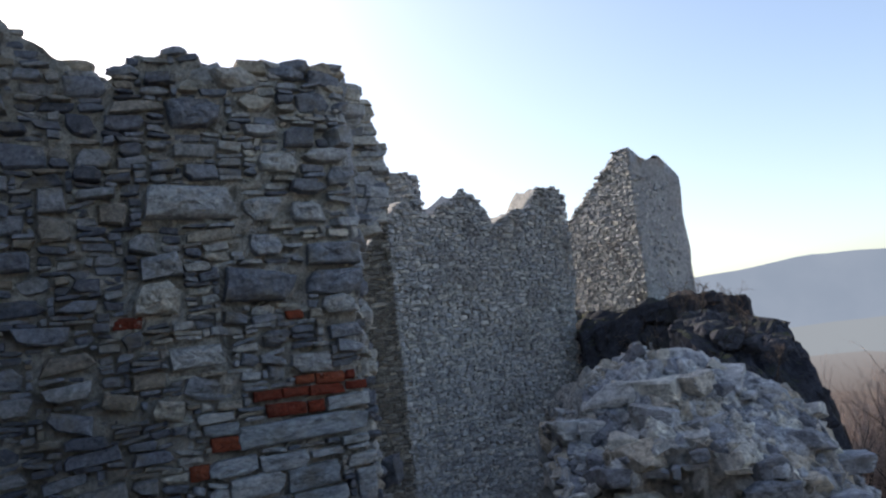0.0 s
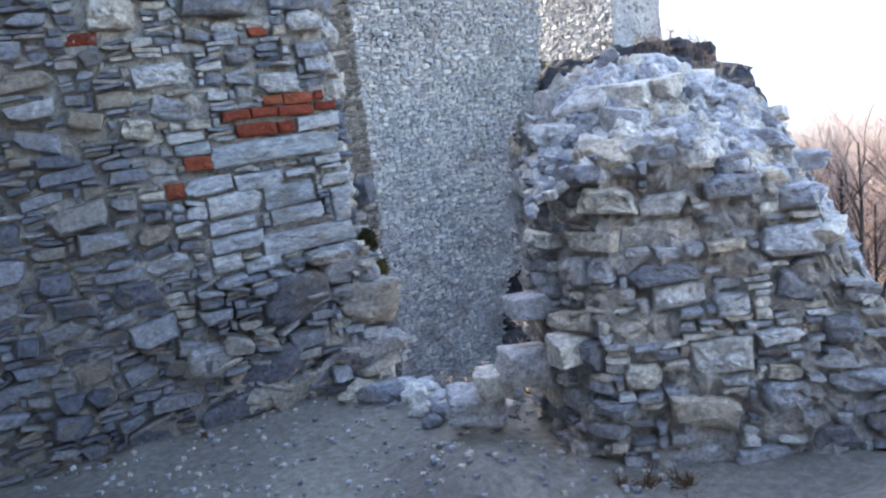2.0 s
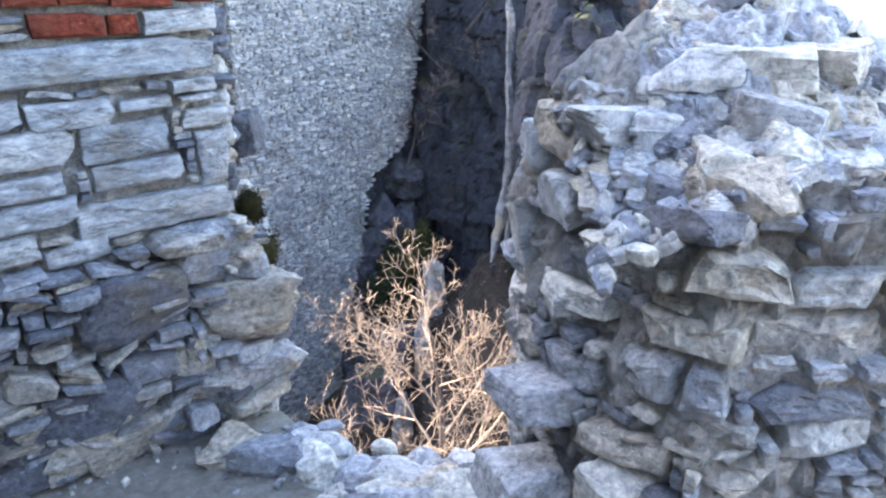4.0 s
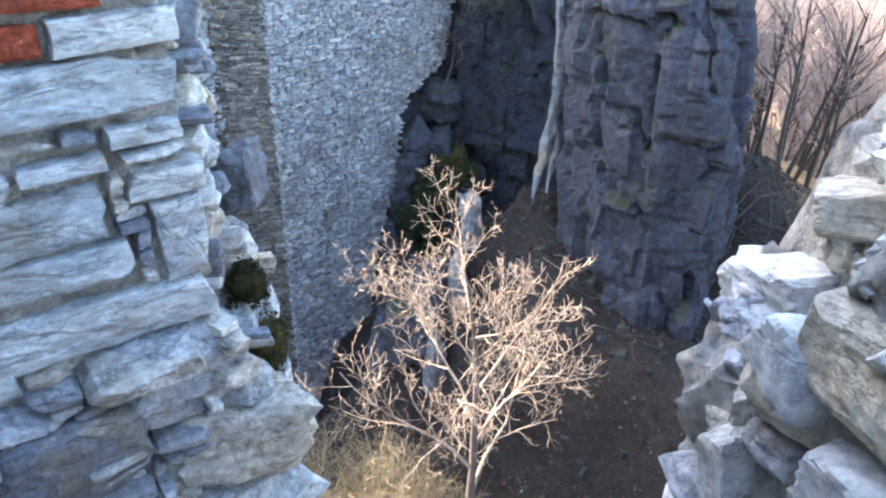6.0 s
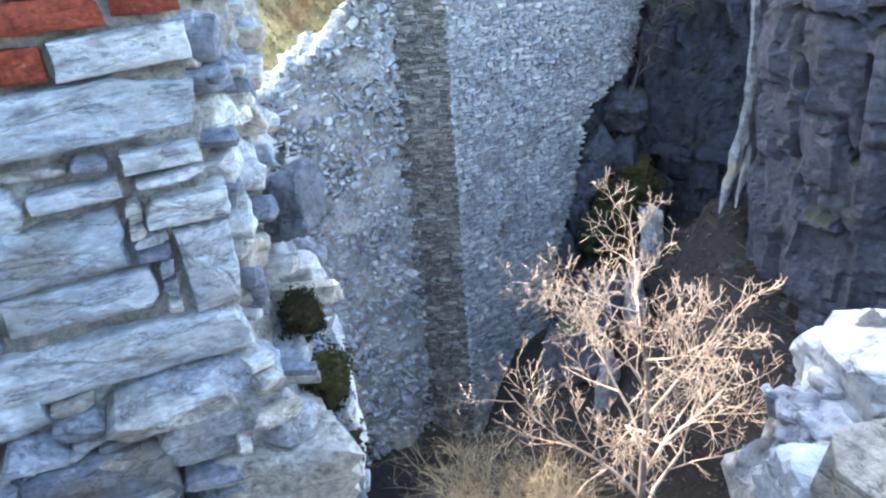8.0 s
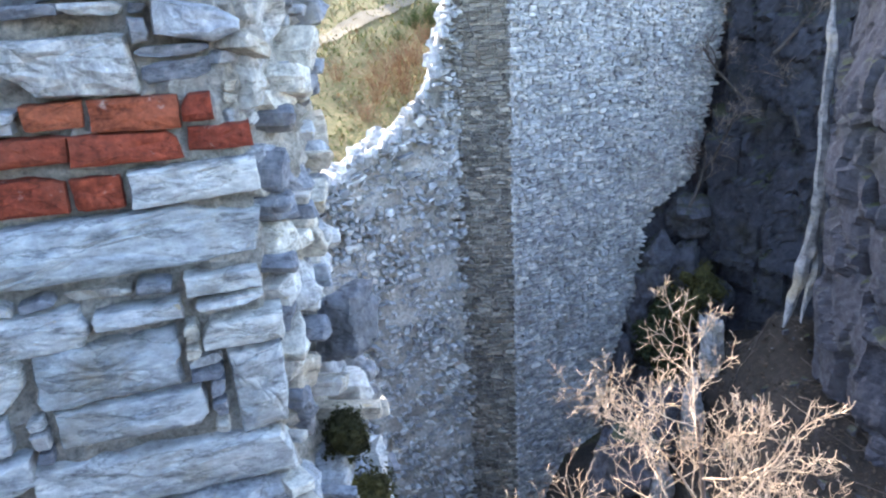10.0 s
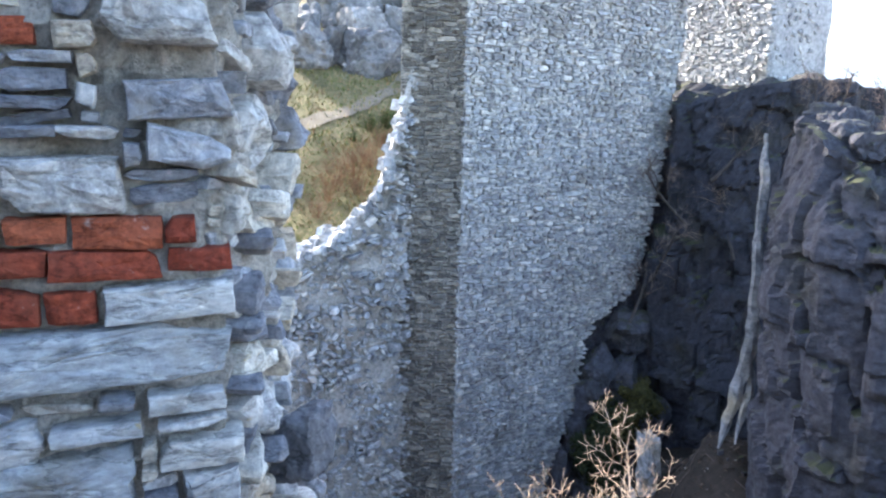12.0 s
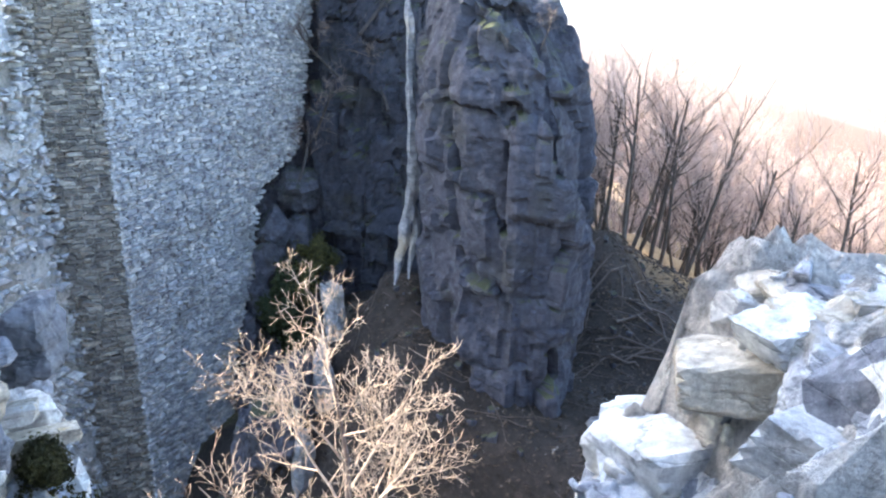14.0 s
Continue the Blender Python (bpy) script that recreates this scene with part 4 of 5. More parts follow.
def curtain_foot(x, y):
    # the foot of the wall steps up over the rock
    s = (Vector((x, y, 0)) - F0).dot(fd)
    return interp([(0, -21), (2.2, -18.6), (2.9, -17.3), (3.85, -14.4), (4.2, -11.6), (5.05, -9.7), (5.6, -8.5), (5.75, -6.6), (6.1, -5.9), (7.0, -5.4), (8.3, -4.8), (8.9, -1.8), (9.4, 1.6), (9.6, 4.1), (10.4, 4.3)], s) + 0.25 * nz(x, y, 4, 1.5)


curtain = far_wall("wall_curtain", "tall grey rubble curtain wall with broken battlements", [fpt(0.0, 0.3), fpt(0, 0)], [fpt(9.9, 0)], [fpt(10.0, 0.4), fpt(10.0, 1.4), fpt(9.9, 1.5), fpt(0.2, 1.7)],
                   curtain_top, -21, [(3, 5, 2, 3, 0.03), (2, 5, 1, 2, 0.16), (1, 3, 1, 1, 0.2)], (0.095, 0.07), 21, foot=curtain_foot, turn=0.05, corner=0.31)


far_wall("wall_return", "brownish return face of the curtain wall, shade in its colour", [(6.7, 21.35), (8.44, 20.56)], [(8.50, 20.65)], [(8.4, 21.3), (7.0, 22.1)], lambda x, y: curtain_top(x, y) - 0.5 * max(0.0, 8.1 - x), -21,
         [(4, 6, 2, 2, 0.05), (2, 5, 1, 2, 0.15), (1, 3, 1, 1, 0.2)], (0.10, 0.085), 27, mat=M_BROWNSHADE, proud=0.09)

# low broken cross wall between the near wall and the curtain
def cross_top(x, y):
    return interp([(-4, -4.6), (0, -4.2), (2.65, -3.2), (4.7, -2.0), (5.9, -1.0), (6.3, 0.1), (6.6, 1.0), (6.9, 2.2), (7.2, 3.2)], x) + 0.38 * nz(x, y, 0, 1.5) + 0.25 * nz(x, y, 7, 4.0)


cross = far_wall("wall_cross", "broken sloping rubble wall with sunlit ragged crest", [(-4.0, 21.2), (2.5, 20.75), (6.2, 20.8)], [(7.2, 21.3)], [(7.3, 22.1), (6.2, 21.9), (2.5, 21.8), (-4.0, 22.2)],
                 cross_top, -20, [(3, 6, 2, 4, 0.03), (2, 4, 1, 3, 0.12), (1, 2, 1, 2, 0.2)], (0.10, 0.08), 33, proud=0.2, jit=0.3, turn=0.35, sparse=0.4, core_rough=0.30, step=0.16)

r = random.Random(44)
crest = Heap()
for i in range(420):
    x = r.uniform(-3.5, 6.9)
    y = interp([(-4, 21.2), (2.5, 20.75), (6.2, 20.8), (7.2, 21.3)], x) + r.uniform(0.0, 0.95)
    w = r.uniform(0.08, 0.24)
    n = Vector((r.uniform(-0.4, 0.4), r.uniform(-0.4, 0.4), 1)).normalized()
    d = n.orthogonal().normalized()
    crest.add(set_in(stone_shape(r, w, w * r.uniform(0.5, 0.9), 0.2, r.uniform(0.0, 0.12), jit=0.2, tilt=0.3), Vector((x, y, 0)), d, n, cross_top(x, y), n.cross(d)))
crest.make("crest_stones", M_FAR, cross)

# stub of an inner wall standing behind the curtain
far_wall("wall_stub", "short grey stub of an inner castle wall", [(9.6, 24.2), (11.0, 23.9)], [(11.6, 24.1), (11.6, 25.2)], [(11.0, 25.6), (9.6, 25.4)], lambda x, y: 9.8 - 0.2 * abs(x - 10.4) + 0.12 * nz(x, y, 0, 2.5), -3.5,
         [(3, 6, 2, 4, 0.05), (2, 4, 1, 3, 0.15), (1, 2, 1, 2, 0.2)], (0.10, 0.07), 35, step=0.25)

# ---- tower ruin ----
T0 = Vector((21.2, 21.9, 0))
ta = radians(100)
td = Vector((math.cos(ta), math.sin(ta), 0))
tr = Vector((math.cos(radians(12)), math.sin(radians(12)), 0))


def tpt(a, b):
    q = T0 + td * a + tr * b
    return (q.x, q.y)


def tower_top(x, y):
    q = Vector((x, y, 0)) - T0
    a, b = q.dot(td), q.dot(tr)
    h = 10.2 - 0.75 * max(0.0, a - 0.9) + interp([(-1, 0), (0.3, 0.1), (1.2, -0.4), (1.5, -0.4), (1.9, -0.1), (2.8, -0.4), (4, -1.3)], b) - (0.5 if a < 0.1 and b < 0.1 else 0)
    return h + 0.25 * nz(x, y, 0, 1.6)


tower = far_wall("tower_ruin", "tall broken stone tower with one plastered side", [tpt(5.6, 0.0), tpt(0, 0)], [tpt(0.0, 0.05)], [tpt(0, 3.8), tpt(1.4, 4.0), tpt(5.6, 1.6)], tower_top, 2.4,
                 [(3, 6, 2, 2, 0.04), (2, 5, 1, 1, 0.2), (1, 3, 1, 1, 0.2)], (0.09, 0.085), 41, core=M_PLASTER, turn=0.03)
tower["category"] = "tower"
heap = Heap()
r = random.Random(6)
for i in range(150):
    b, z = r.uniform(0.1, 2.9), r.uniform(3.0, 9.0)
    p = T0 + tr * b
    heap.add(set_in(stone_shape(r, r.uniform(0.06, 0.16), r.uniform(0.05, 0.1), 0.2, -0.05, jit=0.2), p, tr, Vector((tr.y, -tr.x, 0)), z))
heap.make("plaster_patches", M_FAR, tower)


# ---- rock ----
def cell01(p):
    return 0.5 + 0.5 * noise.cell(p)


def rock_mass(name, label, loop, top, bottom, mat, seed, cell=(1.6, 2.0), amp=0.46, step=0.115, lean=0.0, taper=0.0):
    """A jointed cliff: blocks of uneven depth on a closed outline."""
    at, lens = polyline(loop)
    total = lens[-1]
    nu = int(total / step)
    heights = [top(*at(total * i / nu)[0].xy) for i in range(nu + 1)]
    nv = int((max(heights) - bottom) / step)
    verts, faces = [], []
    for i in range(nu + 1):
        u = total * i / nu
        p, d, n = smooth_frame(at, u, 0.5)
        for j in range(nv + 1):
            z = bottom + (heights[i] - bottom) * j / nv
            wu = u + 0.30 * nz(u, z, seed, 0.3) + 0.06 * z
            wz = z + 0.18 * nz(u, z, seed + 5, 0.4) + 0.09 * u
            k = 0.15 * nz(p.x, p.y, z, 0.3)
            # tall pillars, then jointed blocks, then small spalls
            lane = math.floor(wu / (cell[0] * 1.9) + 0.35 * nz(0, z, seed, 0.25))
            k += amp * 1.1 * (cell01(Vector((lane + 0.5, math.floor(wz / 5.5 + 0.37 * lane) + 0.5, seed + 3.5))) - 0.5)
            for scale, deep in ((1.0, 1.0), (0.42, 0.30), (0.17, 0.09)):
                q = Vector((wu / (cell[0] * scale), wz / (cell[1] * scale * 1.15), seed * 7.3))
                dd, pp = noise.voronoi(q, distance_metric="CHEBYCHEV")
                c0 = pp[0] * 5.31
                h1, h2, h3 = (cell01(c0 + Vector((o, o * 2, 0.3))) - 0.5 for o in (0.1, 17.3, 41.7))
                k += amp * deep * (1.1 * h1 + 0.9 * h2 * (q.x - pp[0].x) + 1.2 * h3 * (q.y - pp[0].y))
                k -= 0.16 * deep * max(0.0, 1 - (dd[1] - dd[0]) / 0.09) * (0.3 + cell01(c0))
            k += 0.025 * nz(p.x, p.y, z, 2.6) + 0.012 * nz(p.x, p.y, z, 7.0)
            k += lean * (z - bottom) - taper * sstep(0.85, 1.0, j / nv)
            verts.append(p + n * k + Vector((0, 0, z)))
    for i in range(nu):
        for j in range(nv):
            a = i * (nv + 1) + j
            faces.append((a, a + nv + 1, a + nv + 2, a + 1))
    rim = [i * (nv + 1) + nv for i in range(nu)]
    c = sum((verts[i] for i in rim), Vector()) / nu
    for f in (0.93, 0.85, 0.76, 0.65, 0.53, 0.4, 0.27, 0.13):
        ring = []
        for i in range(nu):
            q = c.lerp(verts[i * (nv + 1) + nv], f)
            q.z += 0.45 * nz(q.x, q.y, 0, 0.9) + 0.3 * nz(q.x, q.y, 4, 2.2) + 0.15 * nz(q.x, q.y, 8, 5.0) + 0.2 * (1 - f)
            ring.append(len(verts))
            verts.append(q)
        for i in range(nu):
            q = (i + 1) % nu
            faces.append((rim[i], rim[q], ring[q], ring[i]))
        rim = ring
    faces.append(tuple(rim))
    return tagged(new(name, mesh_of(name, verts, faces, mat)), label, "cliff", kind="structure")


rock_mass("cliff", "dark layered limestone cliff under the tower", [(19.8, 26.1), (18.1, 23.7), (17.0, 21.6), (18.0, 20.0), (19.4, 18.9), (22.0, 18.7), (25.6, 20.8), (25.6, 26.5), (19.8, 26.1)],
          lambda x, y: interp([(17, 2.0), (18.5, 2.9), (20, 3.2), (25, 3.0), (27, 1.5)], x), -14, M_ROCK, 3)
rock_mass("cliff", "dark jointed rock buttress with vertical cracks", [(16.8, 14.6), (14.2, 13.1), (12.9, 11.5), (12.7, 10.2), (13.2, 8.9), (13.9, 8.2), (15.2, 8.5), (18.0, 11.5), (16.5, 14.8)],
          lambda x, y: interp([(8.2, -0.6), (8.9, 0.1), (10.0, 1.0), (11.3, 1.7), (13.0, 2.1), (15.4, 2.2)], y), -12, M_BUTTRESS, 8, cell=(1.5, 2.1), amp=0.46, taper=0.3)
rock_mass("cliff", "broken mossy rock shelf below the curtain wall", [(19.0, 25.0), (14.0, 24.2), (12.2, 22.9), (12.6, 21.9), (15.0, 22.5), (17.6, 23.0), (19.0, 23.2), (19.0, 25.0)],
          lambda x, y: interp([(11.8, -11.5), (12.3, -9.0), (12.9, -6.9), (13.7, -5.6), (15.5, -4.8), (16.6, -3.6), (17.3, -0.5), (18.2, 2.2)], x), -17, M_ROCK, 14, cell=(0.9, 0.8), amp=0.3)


def boulder(name, label, c, size, mat, seed, category="rock", rot=0.0, sub=3, rough=0.28, boxy=1.12):
    verts, faces = facet_rock(seed, size, sub, rough * 0.3, 12, boxy)
    ob = new(name, mesh_of(name, verts, faces, mat))
    ob.matrix_basis = pose(*c, 0, 0, rot)
    return tagged(ob, label, category)


def moss(name, label, c, size, mat, seed, count, leaf):
    """A cushion: a lumpy base under a coat of many tiny leaves."""
    r = random.Random(seed)
    dirs, faces = ball(4)
    base = []
    for x, y, z in dirs:
        g = 0.9 + 0.75 * nz(x + seed, y, z, 1.4) + 0.35 * nz(x, y + seed, z, 3.6)
        base.append(Vector((x * size[0] * g, y * size[1] * g, z * size[2] * g)))
    ob = new(name, mesh_of(name, base, faces, mat))
    ob.matrix_basis = pose(*c)
    verts, fs = [], []
    for _ in range(count):
        p = base[r.randrange(len(base))] * r.uniform(0.96, 1.22) + Vector((r.gauss(0, leaf), r.gauss(0, leaf), r.gauss(0, leaf * 1.4)))
        n = (p.normalized() + Vector((r.gauss(0, 0.5), r.gauss(0, 0.5), r.gauss(0, 0.5)))).normalized()
        d = n.orthogonal().normalized()
        d.rotate(Matrix.Rotation(r.uniform(0, 6.3), 3, n))
        e = n.cross(d)
        k = len(verts)
        w = leaf * r.uniform(0.6, 1.4)
        verts += [p - d * w, p - e * w * 0.6, p + d * w + n * w * 0.4, p + e * w * 0.6]
        fs.append((k, k + 1, k + 2, k + 3))
    tagged(under("leaves", mesh_of("leaves", verts, fs, mat), ob), kind="stuff")
    return tagged(ob, label, "moss")


SHELF = (((16.23, 22.27, -6.32), (0.9, 0.72, 0.77)),
         ((14.84, 21.92, -7.62), (0.66, 0.53, 0.76)),
         ((14.37, 21.7, -8.69), (0.66, 0.53, 0.88)),
         ((15.85, 21.97, -8.28), (0.68, 0.54, 1.04)),
         ((13.96, 21.81, -10.14), (0.56, 0.44, 0.9)),
         ((17.11, 22.39, -7.97), (0.58, 0.46, 1.2)),
         ((13.25, 21.63, -11.82), (0.56, 0.45, 1.03)),
         ((14.1, 21.6, -13.02), (0.92, 0.74, 1.46)),
         ((12.86, 21.17, -13.75), (0.57, 0.46, 1.18)),
         ((15.14, 21.67, -12.31), (1.05, 0.84, 1.47)),
         ((10.93, 14.76, -9.79), (0.69, 0.55, 1.18)),
         ((9.68, 14.5, -10.62), (0.93, 0.75, 1.07)),
         ((9.03, 14.81, -11.21), (0.51, 0.41, 1.18)),
         ((16.75, 22.3, -9.98), (1.29, 1.03, 1.35)))
for k, (c, size) in enumerate(SHELF):
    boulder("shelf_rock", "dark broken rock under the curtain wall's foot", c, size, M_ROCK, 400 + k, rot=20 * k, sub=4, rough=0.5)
for k, (c, size) in enumerate((((15.89, 20.74, -8.58), (0.7, 0.5, 0.7)), ((14.93, 20.5, -9.4), (0.55, 0.45, 0.65)))):
    moss("moss_patch", "olive green moss cushion on the rock shelf", c, size, M_MOSS, 2 + k, 1400, 0.06)
for k, (c, size) in enumerate((((13.93, 20.56, -10.34), (0.7, 0.5, 0.75)), ((14.46, 20.7, -9.26), (0.45, 0.4, 0.6)), ((14.57, 20.41, -11.36), (0.55, 0.4, 0.7)))):
    moss("ivy_patch", "dark green ivy hanging below the moss", c, size, M_IVY, 12 + k, 1200, 0.08)
for k, (c, size) in enumerate((((12.38, 15.06, -7.9), (0.26, 0.36, 1.0)), ((11.2, 14.15, -9.3), (0.27, 0.32, 1.25)), ((9.81, 13.26, -10.8), (0.26, 0.3, 1.0)))):
    boulder("pale_rock", "pale limestone slab streaked grey on the ravine side", c, size, M_PALE, 520 + k, sub=4, rough=0.6, rot=-15)
boulder("pale_rock", "small pale rock lying at the slope foot", (14.8, 6.9, -9.4), (0.4, 0.35, 0.6), M_PALE, 9, rough=0.6)


def rock_rib(name, label, pts, radii, mat, seed):
    verts, faces = [], []
    at = [Vector(p) for p in pts]
    n, sides = 60, 9
    for i in range(n + 1):
        f = i / n * (len(at) - 1)
        k = min(int(f), len(at) - 2)
        q = at[k].lerp(at[k + 1], f - k)
        q += Vector((0.22 * nz(seed, 0, q.z, 0.7), 0.1 * nz(seed, 4, q.z, 1.1), 0))
        rad = radii[k] + (radii[k + 1] - radii[k]) * (f - k)
        for a in range(sides):
            t = 2 * math.pi * a / sides
            g = rad * (1 + 0.9 * nz(math.cos(t) + seed, math.sin(t), q.z, 1.3) + 0.5 * nz(q.x + seed, math.cos(t), q.z, 3.1))
            verts.append(q + Vector((math.cos(t) * g, math.sin(t) * g, 0)))
    for i in range(n):
        for a in range(sides):
            b = (a + 1) % sides
            faces.append((i * sides + a, i * sides + b, (i + 1) * sides + b, (i + 1) * sides + a))
    return tagged(new(name, mesh_of(name, verts, faces, mat)), label, "rock")


r = random.Random(53)
for k in range(22):
    y = r.uniform(10.0, 14.0)
    x = interp([(8.2, 14.4), (9.4, 13.5), (10.6, 13.2), (11.6, 13.1), (13.4, 14.2), (14.8, 16.3)], y) + r.uniform(0.9, 2.2)
    z = interp([(8.2, -0.6), (8.9, 0.1), (10.0, 1.0), (11.3, 1.7), (13.0, 2.1), (15.4, 2.2)], y)
    boulder("crest_rock", "dark broken rock on the crest of the buttress", (x, y, z - 0.05), (r.uniform(0.2, 0.45), r.uniform(0.2, 0.4), r.uniform(0.2, 0.35)), M_ROCK, 200 + k, rot=r.uniform(0, 360), sub=3, rough=0.6)


def out_at(az, el, d):
    return (-0.25 + d * math.cos(radians(az)), -1.85 + d * math.sin(radians(az)), 2.3 + d * math.tan(radians(el + 1.3)))


rock_rib("rock_rib", "long pale limestone rib running down the cliff", [out_at(47.4, -3.2, 21.0), out_at(47.3, -6.5, 20.2), out_at(47.0, -13.5, 19.7), out_at(47.0, -18.0, 19.7), out_at(47.4, -22.0, 19.8), out_at(48.3, -25.0, 19.4)], (0.04, 0.12, 0.11, 0.15, 0.17, 0.03), M_PALE, 3)
rock_rib("rock_rib", "short pale rib forking from the long rib", [out_at(46.9, -18.5, 20.0), out_at(46.7, -21.5, 19.7), out_at(46.9, -24.5, 19.3)], (0.07, 0.10, 0.02), M_PALE, 8)

# ---- plants ----
def tube(verts, faces, pts, radii, sides):
    base = len(verts)
    for i, p in enumerate(pts):
        d = (pts[min(i + 1, len(pts) - 1)] - pts[max(i - 1, 0)]).normalized()
        a = d.orthogonal().normalized()
        b = d.cross(a)
        for k in range(sides):
            t = 2 * math.pi * k / sides
            verts.append(p + (a * math.cos(t) + b * math.sin(t)) * radii[i])
    for i in range(len(pts) - 1):
        for k in range(sides):
            q = (k + 1) % sides
            faces.append((base + i * sides + k, base + i * sides + q, base + (i + 1) * sides + q, base + (i + 1) * sides + k))


def branch(r, out, p, d, length, rad, level, levels, droop, spread, kids):
    pts, radii = [p.copy()], [rad]
    n = 6 if level < 2 else 4
    q, dd = p.copy(), d.copy()
    for i in range(n):
        bend = 0.05 if level == 0 else 0.15
        dd = (dd + Vector((r.gauss(0, bend), r.gauss(0, bend), r.gauss(0, bend * 0.7) + droop))).normalized()
        q = q + dd * length / n
        pts.append(q.copy())
        radii.append(rad * (1 - 0.62 * (i + 1) / n))
    out.append((level, pts, radii))
    if level >= levels:
        return
    for k in range(kids[level]):
        f = r.uniform(0.42 if level == 0 else 0.15, 1.0)
        i = min(int(f * n), n - 1)
        bp = pts[i].lerp(pts[i + 1], f * n - i)
        side = dd.orthogonal().normalized()
        side.rotate(Matrix.Rotation(r.uniform(0, 6.283), 3, dd))
        bd = (dd * r.uniform(0.5, 1.0) + side * spread * r.uniform(0.6, 1.2)).normalized()
        branch(r, out, bp, bd, length * (r.uniform(0.30, 0.48) if level == 0 else r.uniform(0.42, 0.66)), max(radii[i] * 0.55, 0.004), level + 1, levels, droop, spread, kids)


def tree(name, label, seed, height, rad, levels, kids, spread, wood, twig, lean=(0, 0), droop=0.03):
    r = random.Random(seed)
    out = []
    branch(r, out, Vector((0, 0, -0.3)), Vector((lean[0], lean[1], 1)).normalized(), height, rad, 0, levels, droop, spread, kids)
    root = tagged(new(name), label, "tree")
    for part_name, lv, mat in (("trunk", (0, 1), wood), ("crown", tuple(range(2, levels + 1)), twig)):
        verts, faces = [], []
        for level, pts, radii in out:
            if level in lv:
                tube(verts, faces, pts, radii, 6 if level == 0 else 4 if level < 3 else 3)
        under(part_name, mesh_of(part_name, verts, faces, mat, True), root)
    return root


def gnarled(r, out, p, d, length, rad, level, levels):
    """A crooked limb that turns towards the light, with its own side limbs."""
    n = 8 if level < 2 else 5
    pts, radii = [p.copy()], [rad]
    q, dd = p.copy(), d.copy()
    for i in range(n):
        bend = (0.06, 0.13, 0.18, 0.2, 0.22)[level]
        dd = (dd + Vector((r.gauss(0, bend), r.gauss(0, bend), r.gauss(0, bend) + (0.0 if level == 0 else 0.07)))).normalized()
        q = q + dd * length / n
        pts.append(q.copy())
        radii.append(max(rad * (1 - 0.75 * (i + 1) / n), 0.0055))
    out.append((level, pts, radii))
    if level >= levels:
        return
    count = (10, 7, 6, 4)[level]
    for k in range(count):
        f = (0.24 if level == 0 else 0.18) + (0.98 - 0.22) * (k + r.uniform(0.1, 0.9)) / count
        i = min(int(f * n), n - 1)
        bp = pts[i].lerp(pts[i + 1], f * n - i)
        way = (pts[i + 1] - pts[i]).normalized()
        side = way.orthogonal().normalized()
        side.rotate(Matrix.Rotation(k * 2.4 + r.uniform(-0.5, 0.5), 3, way))
        a = r.uniform(0.6, 1.15)
        bd = (way * math.cos(a) + side * math.sin(a)).normalized()
        share = (r.uniform(0.42, 0.56) * (1.15 - 0.5 * f)) if level == 0 else r.uniform(0.36, 0.62) * (1.2 - 0.5 * f)
        gnarled(r, out, bp, bd, length * share, max(radii[i] * r.uniform(0.45, 0.65), 0.0055), level + 1, levels)


def ravine_tree(name, label, seed, height, rad):
    r = random.Random(seed)
    out = []
    gnarled(r, out, Vector((0, 0, -0.3)), Vector((0.04, -0.03, 1)).normalized(), height, rad, 0, 4)
    root = tagged(new(name), label, "tree")
    groups = []
    for level, pts, radii in out[1:]:
        if level == 1:
            groups.append([])
        groups[-1].append((level, pts, radii))
    verts, faces = [], []
    tube(verts, faces, out[0][1], out[0][2], 8)
    under("trunk", mesh_of("trunk", verts, faces, M_WOOD, True), root)
    for g in groups:
        limb = None
        for part_name, low, high in (("limb", 1, 2), ("twig_spray", 3, 4)):
            verts, faces = [], []
            for level, pts, radii in g:
                if low <= level <= high:
                    tube(verts, faces, pts, radii, (8, 6, 5, 3, 3)[level])
            ob = under(part_name, mesh_of(part_name, verts, faces, M_TWIG, True), limb or root)
            if limb:
                tagged(ob, kind="stuff")
            limb = limb or ob
    return root


t = ravine_tree("bare_tree", "leafless sunlit tree with pale crooked limbs in the ravine", 9, 7.4, 0.12)


def shrub(name, label, seed, size, count, mat, twiggy=False):
    r = random.Random(seed)
    verts, faces = [], []
    for i in range(count):
        a, s = r.uniform(0, 6.283), abs(r.gauss(0, 0.5))
        p = Vector((math.cos(a) * s * 0.3 * size, math.sin(a) * s * 0.3 * size, -0.1))
        d = Vector((math.cos(a) * s, math.sin(a) * s, 1)).normalized()
        out = []
        if twiggy:
            branch(r, out, p, d, size * r.uniform(0.5, 1.0), 0.016, 1, 3, 0.0, 1.0, (0, 7, 4))
        else:
            branch(r, out, p, d, size * r.uniform(0.5, 1.0), 0.010, 0, 1, 0.0, 0.7, (5,))
        for level, pts, radii in out:
            tube(verts, faces, pts, radii, 3)
    return tagged(new(name, mesh_of(name, verts, faces, mat)), label, "shrub")


sh = shrub("dry_shrub", "tangled dry yellow shrub under the bare tree", 3, 2.0, 26, M_SHRUB, True)
sh.matrix_basis = pose(6.1, 8.6, -11.2)
for x, y, k in ((5.2, 9.2, 0.9), (4.2, 10.2, 0.8), (6.2, 7.8, 0.9), (5.8, 9.6, 1.3), (6.7, 8.9, 1.2), (4.8, 11.4, 1.1), (6.2, 9.7, 1.3), (5.4, 8.4, 1.0)):
    c = copy_thing(sh, pose(x, y, ground_z(x, y), 0, 0, x * 77))
    c.scale = (k, k, k)
